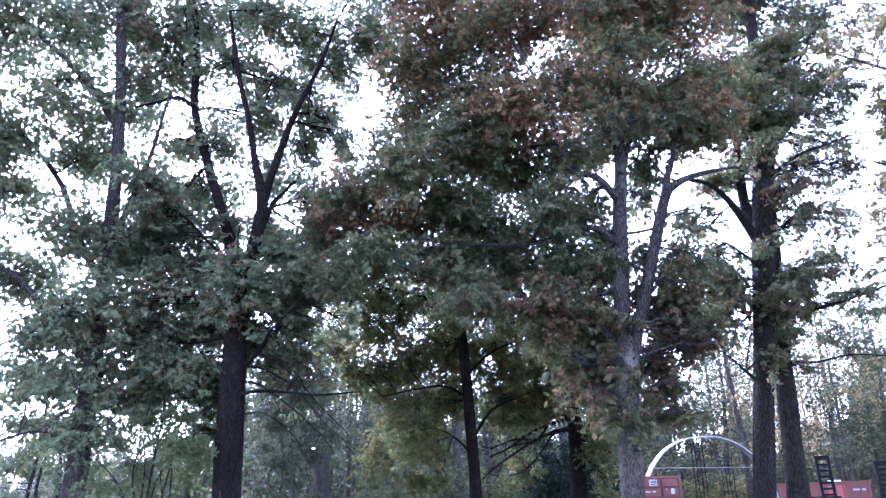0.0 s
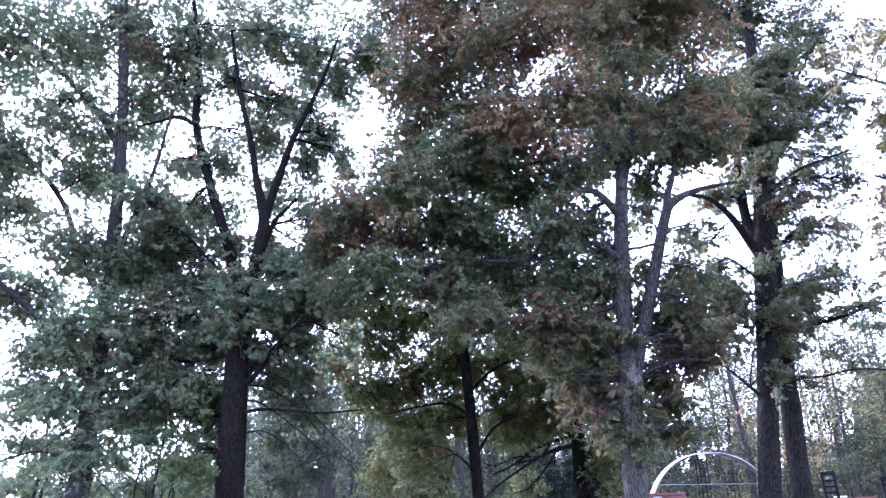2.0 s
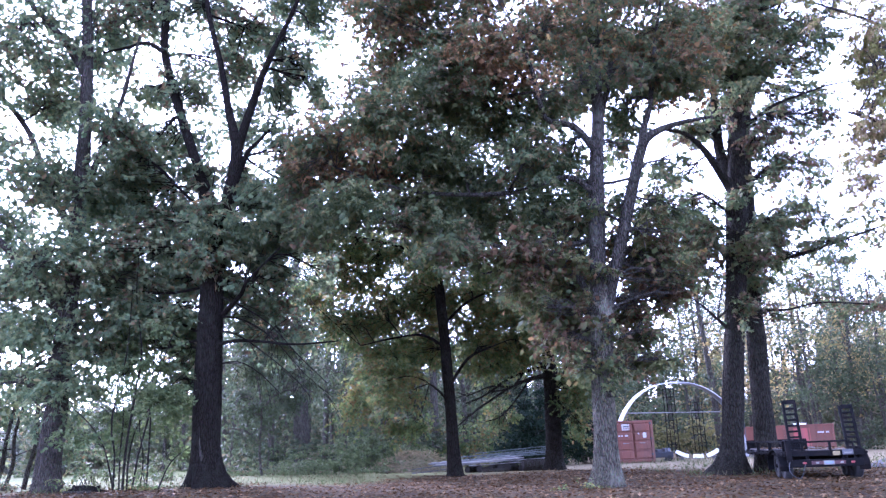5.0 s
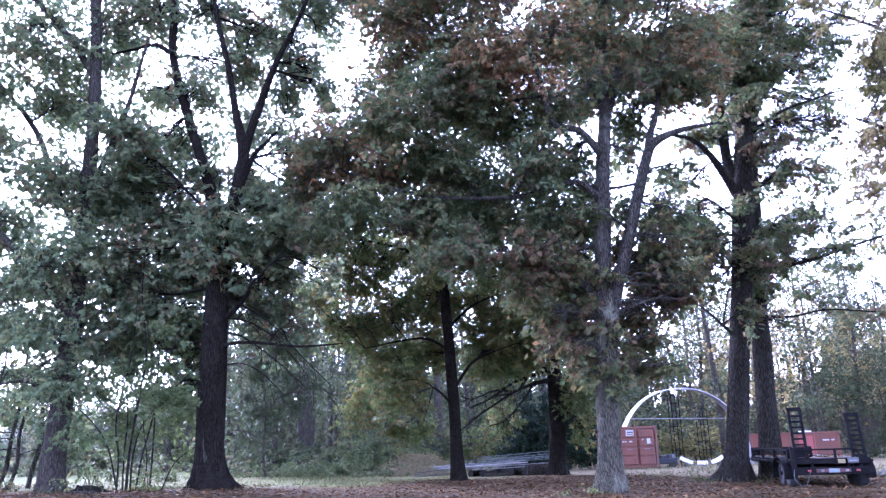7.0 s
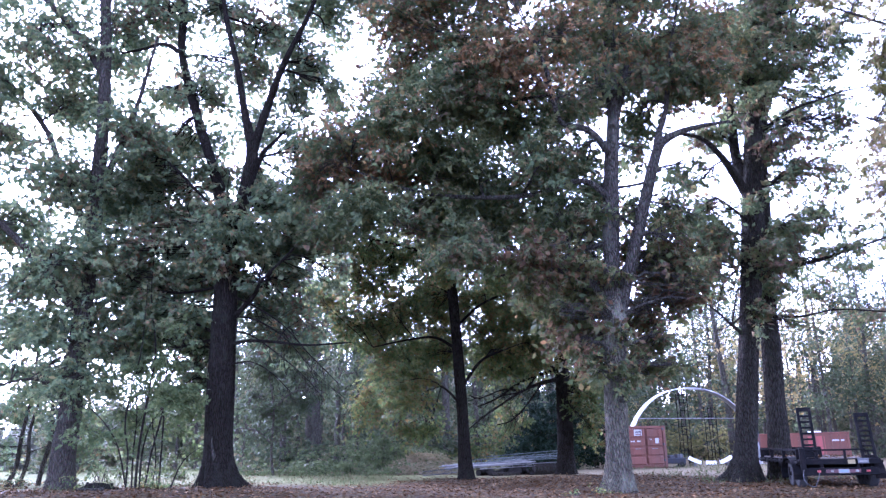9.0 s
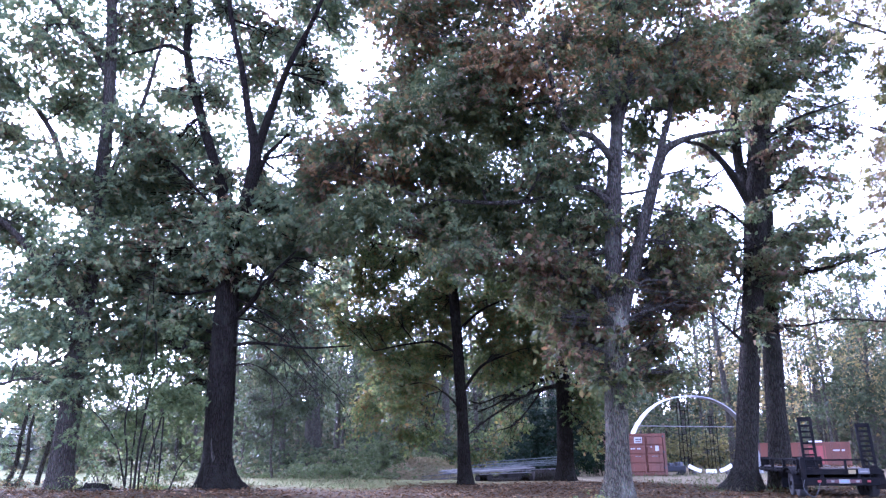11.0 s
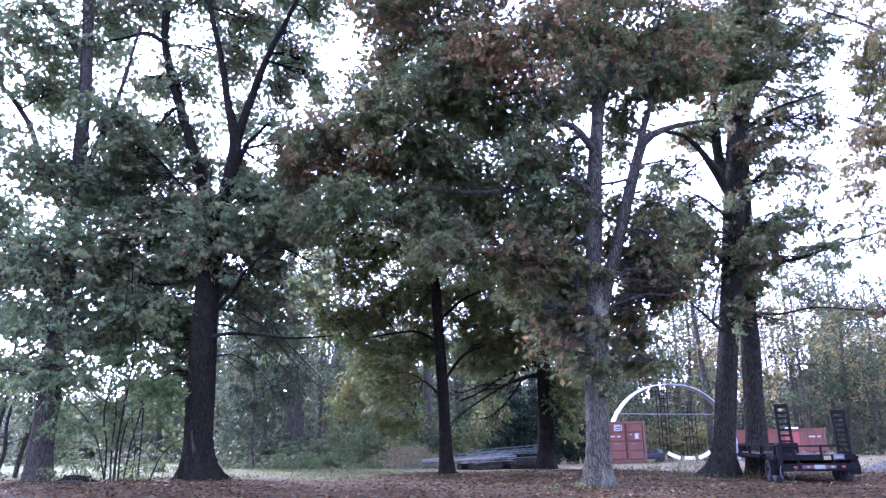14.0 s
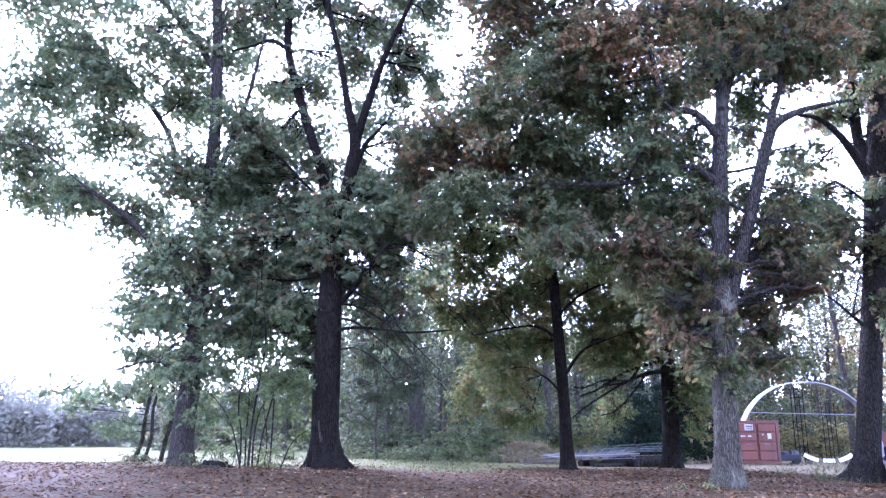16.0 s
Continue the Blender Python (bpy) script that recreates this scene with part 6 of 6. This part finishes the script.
# ---------------------------------------------------------------- stack of pipes and trusses
def pipe_stack():
    rng = random.Random(7)
    x, y0 = 1.2, 41.5
    while x < 3.9:
        r = rng.uniform(0.13, 0.24)
        x += r + rng.uniform(-0.02, 0.06)
        root = thing("log", pose(x, y0 + rng.uniform(-0.3, 0.2), r - 0.02, 0, 0, rng.uniform(-30, 30)), "short dark weathered log under the pipes", "log", "logs under the pipes")
        part("bark_body", tube(np.array([(0, y, 0, r * (1 + 0.03 * k)) for k, y in enumerate((-0.6, -0.3, 0.1, 0.5, 0.9))]), 12, 0.2, int(x * 9)), M_BARK_DARK, root)
        part("cut_end", rod((0, -0.605, 0), (0, -0.615, 0), r * 0.9, 12), M_LOGEND, root, "darkened sawn face")
        x += r
    for x0, dy, r, turn, ln in ((4.75, -0.5, 0.27, 16, 1.7), (5.3, 0.1, 0.18, -8, 1.2), (2.5, -0.9, 0.1, 12, 1.4)):
        root = thing("log", pose(x0, y0 + dy, r - 0.02, 0, 0, turn), "long grey-brown log lying in front of the pipe stack", "log", "logs under the pipes")
        part("bark_body", tube(np.array([(ln * k / 4 - ln / 2, 0.03 * math.sin(k * 2), 0, r * (1 + 0.05 * math.sin(k))) for k in range(5)]), 14, 0.2, int(ln * 10)), M_BARK_MID, root)
        part("cut_end", rod((-ln / 2 - 0.004, 0, 0), (-ln / 2 - 0.012, 0, 0), r * 0.85, 12), M_STONE, root, "darkened sawn face")
    # round pipes, their near ends spread like a fan on the grass side
    for i in range(14):
        z = 0.46 + 0.075 * (i // 5)
        y = y0 - 0.35 + 0.2 * (i % 5) + 0.08 * (i // 5)
        x0 = -1.0 + rng.uniform(0.0, 1.3)
        x1 = rng.uniform(2.3, 4.2)
        drop = rng.uniform(0.0, 0.16)
        root = thing("steel_pipe", pose(x0, y, z, 0, 0, rng.uniform(-5, 5)), "pale galvanised steel pipe lying on the stack", "pipe", "stacked pipes")
        part("tube", rod((0, rng.uniform(-0.45, 0.1), -drop), (x1 - x0, rng.uniform(-0.2, 0.3), 0.06 + rng.uniform(0.0, 0.16)), rng.choice((0.02, 0.028, 0.034)), 10), (M_PIPE, M_GALV, M_PIPE, M_STEEL)[i % 4], root)
    # flat trusses: two on the pile, one dragged out on the grass
    for x0, dy, z, tilt, turn, ln, deep, m in ((0.9, -0.3, 0.62, 3.2, 2, 4.7, 0.17, M_TRUSS), (1.6, 0.2, 0.7, 3.6, 0, 4.2, 0.24, M_TRUSS),
                                              (0.4, 0.5, 0.6, 2.0, -2, 5.2, 0.16, M_TRUSS), (-1.7, -1.5, 0.1, 4.5, 9, 2.4, 0.2, M_DARKSTEEL), (1.2, -0.7, 0.34, 2.0, 3, 4.4, 0.12, M_STEEL)):
        root = thing("lattice_truss", pose(x0, y0 + dy, z, 0, -tilt, turn), "flat welded steel truss lying on the pipes", "truss", "stacked trusses")
        for dz in (0, deep):
            part("chord", rod((0, 0, dz), (ln, 0, dz), 0.018), m, root)
        k = max(5, int(ln / 0.5))
        for j in range(k + 1):
            part("web_bar", rod((ln * j / k, 0, 0), (ln * j / k, 0, deep), 0.012, 6), m, root)
        for j in range(0, k, 2):
            part("diagonal", rod((ln * j / k, 0, 0), (ln * (j + 1) / k, 0, deep), 0.01, 6), m, root)


M_PIPE = worn_material("bright_galvanised", (0.3, 0.3, 0.28), (0.18, 0.175, 0.16), 0.55, 0.25, 4.0)
M_TRUSS = worn_material("blue_green_steel", (0.09, 0.115, 0.11), (0.06, 0.07, 0.068), 0.6, 0.15, 4.0)
pipe_stack()


# ---------------------------------------------------------------- equipment trailer
def ring(r_out, r_in, w, at, sides=24):
    """A tyre or rim: a rounded ring round the x axis."""
    prof = [(r_in, -w / 2), (r_out - 0.03, -w / 2), (r_out, -w / 2 + 0.035), (r_out, w / 2 - 0.035), (r_out - 0.03, w / 2), (r_in, w / 2)]
    verts, faces = [], []
    for i in range(sides):
        a = 2 * math.pi * i / sides
        for r, x in prof:
            verts.append((at[0] + x, at[1] + r * math.cos(a), at[2] + r * math.sin(a)))
    m = len(prof)
    for i in range(sides):
        j = (i + 1) % sides
        for k in range(m):
            k2 = (k + 1) % m
            faces.append((i * m + k, i * m + k2, j * m + k2, j * m + k))
    return verts, faces


def ramp_ladder(x, y, z, root, lean, high):
    """A stand-up loading ramp with cross bars."""
    m = Matrix.Translation((x, y, z)) @ pose(0, 0, 0, -lean, -0.5, 0)
    top = part("ramp", box(0.4, 0.06, 0.12, (0, 0, 0), 0.008, m @ pose(0, 0, high - 0.1)), M_BLACK, root, "stand-up steel loading ramp")
    for sx in (-1, 1):
        part("side_rail", box(0.07, 0.09, high, (0, 0, 0), 0.006, m @ pose(sx * 0.165, 0, 0)), M_BLACK, top)
    for i in range(8):
        part("cross_bar", box(0.3, 0.08, 0.055, (0, 0, 0), 0.006, m @ pose(0, 0, 0.04 + i * (high - 0.14) / 8)), M_BLACK, top)
    part("hinge", rod(m @ Vector((-0.24, 0, 0)), m @ Vector((0.24, 0, 0)), 0.035, 8), M_BLACK, top)


def trailer():
    # local x across, y forward (away from the viewer), tail at y = 0
    root = thing("equipment_trailer", pose(11.3, 23.7, 0.0, 0, 0, -11), "black flatbed equipment trailer with ramps stood up", "trailer")
    W, L, D = 2.14, 6.4, 0.8
    part("tail_beam", box(W + 0.1, 0.12, 0.16, (0, 0.02, D - 0.14), 0.012), M_BLACK, root)
    part("bumper", box(W * 0.98, 0.1, 0.22, (-0.02, -0.02, D - 0.45), 0.012), M_BLACK, root)
    for sx in (-1, 1):
        part("side_beam", box(0.1, L, 0.16, (sx * W / 2, L / 2, D - 0.14), 0.012), M_BLACK, root)
        part("main_rail", box(0.09, L + 0.6, 0.2, (sx * 0.5, L / 2 + 0.3, D - 0.34), 0.012), M_BLACK, root)
        part("rub_rail", box(0.04, L, 0.07, (sx * (W / 2 + 0.1), L / 2, D - 0.1), 0.008), M_BLACK, root)
        for i in range(9):
            part("stake_pocket", box(0.09, 0.1, 0.15, (sx * (W / 2 + 0.05), 0.3 + i * 0.7, D - 0.14), 0.008), M_BLACK, root)
    for i in range(10):
        part("deck_plank", box(0.2, L - 0.1, 0.045, (-W / 2 + 0.135 + i * 0.2075, L / 2, D + 0.002), 0.006), M_DECK, root)
    for i in range(7):
        part("cross_member", box(W - 0.12, 0.07, 0.1, (0, 0.4 + i * 0.9, D - 0.12), 0.006), M_BLACK, root)
    part("front_board", box(W, 0.06, 0.34, (0, L, D), 0.01), M_BLACK, root)
    # low side rail with posts
    for sx, y0, y1 in ((-1, 0.2, 6.0),):
        part("low_rail", box(0.05, y1 - y0, 0.06, (sx * (W / 2 + 0.02), (y0 + y1) / 2, D + 0.26), 0.008), M_BLACK, root)
        for y in (0.25, 2.2, 4.1, 5.9):
            part("rail_post", box(0.09, 0.1, 0.3, (sx * (W / 2 + 0.02), y, D), 0.008), M_BLACK, root)
    part("tail_post", box(0.14, 0.14, 0.62, (-W / 2 + 0.05, -0.03, D - 0.28), 0.012), M_BLACK, root)
    part("tail_post", box(0.07, 0.07, 0.42, (0.16, -0.03, D - 0.16), 0.012), M_BLACK, root)
    part("tail_post", box(0.05, 0.05, 0.3, (0.8, -0.03, D - 0.04), 0.012), M_BLACK, root)
    part("tail_rail", box(W * 0.84, 0.05, 0.05, (-W * 0.08, -0.03, D + 0.25), 0.008), M_BLACK, root)
    # axles, wheels
    for y in (0.62, 1.48):
        part("axle", rod((-W / 2 - 0.05, y, 0.37), (W / 2 + 0.05, y, 0.37), 0.05), M_BLACK, root)
        for sx in (-1, 1):
            for dx in (0.0,):
                x = sx * (W / 2 - 0.08 + dx)
                wheel = part("wheel", ring(0.22, 0.05, 0.16, (x, y, 0.37), 18), M_WHEEL, root, "dull painted steel wheel")
                part("tyre", ring(0.375, 0.2, 0.22, (x, y, 0.37)), M_RUBBER, wheel, "worn black tyre")
                part("hub", rod((x - 0.07, y, 0.37), (x + sx * 0.1, y, 0.37), 0.07, 12), M_BLACK, wheel)
    for sx in (-1, 1):
        arch_v, arch_f = [], []
        for i in range(13):
            a = radians(200 - 220 * i / 12)
            for r, dx in ((0.46, -0.14), (0.46, 0.14), (0.43, 0.14), (0.43, -0.14)):
                arch_v.append((sx * (W / 2 + 0.06) + dx, 1.05 + r * math.cos(a) * 1.9, 0.4 + r * math.sin(a) * 1.05))
        for i in range(12):
            for k in range(4):
                k2 = (k + 1) % 4
                arch_f.append((4 * i + k, 4 * i + 4 + k, 4 * i + 4 + k2, 4 * i + k2))
        part("fender", (arch_v, arch_f), M_BLACK, root, "rounded black steel fender")
    # lamps and plates on the tail
    for x, w, m, lab in ((-0.62, 0.1, M_AMBER, "red tail lamp"), (0.72, 0.1, M_AMBER, "red tail lamp"), (-0.26, 0.08, M_TAG, "pale reflector strip"), (0.42, 0.09, M_TAG, "pale reflector strip")):
        part("tail_lamp" if m is M_AMBER else "reflector", box(w, 0.03, 0.06, (x, -0.1, D - 0.36), 0.006), m, root, lab)
    part("red_bar", box(0.95, 0.02, 0.1, (0.05, -0.08, D - 0.38), 0.004), M_DULLRED, root, "dark red reflector bar")
    plate = part("number_plate", box(0.3, 0.012, 0.12, (0.06, -0.098, D - 0.39), 0.004), M_TAG, root, "pale number plate")
    part("plate_bar", box(0.22, 0.006, 0.05, (0.06, -0.107, D - 0.35), 0.0), M_BLUEPAINT, plate)
    part("sign_panel", box(0.3, 0.012, 0.15, (0.62, -0.09, D - 0.12), 0.0), M_DARKSTEEL, root)
    part("sign_bar", box(0.22, 0.006, 0.04, (0.62, -0.1, D - 0.08), 0.0), M_TAG, root)
    part("yellow_plate", box(0.2, 0.012, 0.12, (0.3, -0.09, D - 0.13), 0.004), M_DULLYELLOW, root, "dull yellow reflector plate")
    # winch box near the front of the deck
    part("tool_box", box(0.62, 0.5, 0.3, (-0.55, 1.1, D + 0.047), 0.02), M_BLACK, root, "low dark steel tool box")
    # tongue, jack and safety chain
    for sx in (-1, 1):
        part("tongue", rod((sx * 0.5, L + 0.5, D - 0.25), (0, L + 1.9, D - 0.3), 0.05), M_BLACK, root)
    part("coupler", box(0.14, 0.3, 0.14, (0, L + 1.95, D - 0.36), 0.02), M_BLACK, root)
    part("jack", rod((0.1, L + 1.5, 0.0), (0.1, L + 1.5, D + 0.15), 0.045), M_BLACK, root)
    part("chain", tube(spline([(-W / 2 + 0.1, -0.05, D - 0.1, 0.01), (-W / 2 + 0.0, -0.12, 0.25, 0.01), (-W / 2 + 0.28, -0.12, 0.05, 0.01), (-W / 2 + 0.5, -0.06, 0.5, 0.01)], 0.08), 6), M_DARKSTEEL, root, "slack hanging steel chain")
    ramp_ladder(-0.76, 0.05, D + 0.02, root, 5, 1.5)
    ramp_ladder(0.84, 0.05, D + 0.02, root, 8, 1.3)


def deck_leaves():
    """Leaves that have blown onto the trailer's deck."""
    rng = np.random.default_rng(81)
    m = pose(11.3, 23.7, 0.0, 0, 0, -11)
    p = np.array([tuple(m @ Vector((u, v, 0.858))) for u, v in zip(rng.uniform(-1.0, 1.0, 420), 6.1 * rng.random(420) ** 1.3 + 0.1)])
    ob = leaves_mesh("deck_leaves", p, rng.uniform(0.08, 0.15, len(p)), rng, M_LITTER, LOBED, 0.85, 0.0)
    tagged(ob, "brown fallen leaves scattered on the trailer deck", "leaves", kind="stuff")


M_WHEEL = worn_material("wheel_steel", (0.02, 0.02, 0.021), (0.018, 0.014, 0.012), 0.7, 0.1)
M_DULLRED = worn_material("dark_red_paint", (0.05, 0.01, 0.01), (0.03, 0.01, 0.01), 0.6)
M_DULLYELLOW = worn_material("dull_yellow", (0.2, 0.16, 0.06), (0.13, 0.1, 0.05), 0.6)
trailer()
deck_leaves()


# ---------------------------------------------------------------- stump, drive, fallen leaves
def stump():
    x, y = -12.2, 27.0
    root = thing("cut_stump", pose(x, y, land(x, y)), "low rotten stump with spreading roots among the leaves", "stump")
    side = np.array([(0, 0, -0.1, 0.5), (0.01, 0, 0.04, 0.4), (0.02, 0.01, 0.13, 0.36), (0.02, 0.02, 0.2, 0.35)])
    v, f, _ = tube(side, 26, 0.35, 3, 0.3, False)
    v = [p + np.array([0, 0, 0.09 * noise.noise((p[0] * 5, p[1] * 5, 2)) if p[2] > 0.1 else 0]) for p in v]
    part("bark_body", (v, f, True), M_BARK_DARK, root)
    part("cut_face", tube(np.array([(0.02, 0.02, 0.1, 0.33), (0.02, 0.02, 0.15, 0.33)]), 22, 0.2, 3)[:2], M_LOGEND, root, "dark rotten sawn face")
    rng = random.Random(12)
    for k in range(6):
        a = k * 1.05 + rng.uniform(-0.2, 0.2)
        c, d = math.cos(a), math.sin(a)
        far = rng.uniform(0.6, 0.95)
        part("root", tube(spline([(0.25 * c, 0.25 * d, 0.1, 0.1), (0.5 * c, 0.5 * d, 0.05, 0.07), (far * c, far * d, -0.02, 0.03)], 0.1), 8, 0.25, k), M_BARK_DARK, root)
    slab = thing("split_plank", pose(x + 0.1, y - 0.75, land(x, y) + 0.0, 0, 0, 7), "pale split piece of wood lying before the stump", "plank")
    part("plank", box(0.85, 0.16, 0.09, (0, 0, 0), 0.02), M_BARK_MID, slab)


stump()


def drive():
    verts, faces = [], []
    n = 24
    for i in range(n + 1):
        t = i / n
        cx, cy = 17.6 + 24 * t + 14 * t ** 4, 28.2 + 37 * t - 8 * t ** 4
        half = 2.7
        for k in range(5):
            w = half * (-1, -0.96, 0, 0.96, 1)[k]
            x, y = cx - 0.83 * w, cy + 0.55 * w
            verts.append((x, y, land(x, y) + 0.035 - (0.07 if k in (0, 4) else 0)))
    for i in range(n):
        for k in range(4):
            a = i * 5 + k
            faces.append((a, a + 5, a + 6, a + 1))
    ob = mesh_object("road", verts, faces, M_ASPHALT, True)
    tagged(ob, "worn blue-grey asphalt drive under the trees", "drive", kind="structure")


M_ASPHALT = worn_material("asphalt", (0.045, 0.045, 0.045), (0.06, 0.059, 0.056), 0.95, 0.0, 2.0, 0.5, None, 0.01)
M_ASPHALT.node_tree.nodes["Principled BSDF"].inputs["Specular IOR Level"].default_value = 0.08
drive()


def fallen_leaves():
    rng = np.random.default_rng(71)
    n = 38000
    a = np.radians(rng.uniform(-46, 46, n))
    d = 17 + 26 * rng.random(n) ** 0.8
    x, y = d * np.sin(a), d * np.cos(a)
    p = np.array([(u, v, land(u, v) + 0.012 + 0.03 * r) for u, v, r in zip(x, y, rng.random(n))])
    # the cover of leaves ends a little beyond the trunks
    ends_at = np.array([30.0 + 9 * smooth(-5, 1, u) - 6 * smooth(7.5, 12, u) + 3 * noise.noise((u * 0.3, v * 0.3, 5)) for u, v in zip(x, y)])
    p = p[(y < ends_at) | (rng.random(n) < 0.1)]
    n = len(p)
    ob = leaves_mesh("fallen_leaves", p, rng.uniform(0.08, 0.155, n), rng, M_LITTER, LOBED, 0.8, 0.0)
    tagged(ob, "scattered brown and tan fallen oak leaves", "leaves", kind="stuff")
    n = 15000
    a = np.radians(rng.uniform(-50, 40, n))
    d = 29 + 24 * rng.random(n)
    x, y = d * np.sin(a), d * np.cos(a)
    keep = np.array([noise.noise((u * 0.25, v * 0.25, 9)) > -0.1 and u > -15 and not (-3 < u < 8.5 and v < 45) for u, v in zip(x, y)])
    p = np.array([(u, v, land(u, v)) for u, v in zip(x[keep], y[keep])])
    ob = leaves_mesh("grass", p, rng.uniform(0.1, 0.28, len(p)), rng, M_GRASS, OVAL * np.array([0.16, 1, 1]), 0.1, -1.6)
    tagged(ob, "rough pale green grass at the yard's edge", "grass", kind="stuff")


M_GRASS = leaf_material("grass_blade", [(0.052, 0.074, 0.022), (0.078, 0.1, 0.03), (0.064, 0.085, 0.025)], [(0.14, 0.125, 0.065), (0.115, 0.1, 0.052)], 0.4, 0.3)
fallen_leaves()
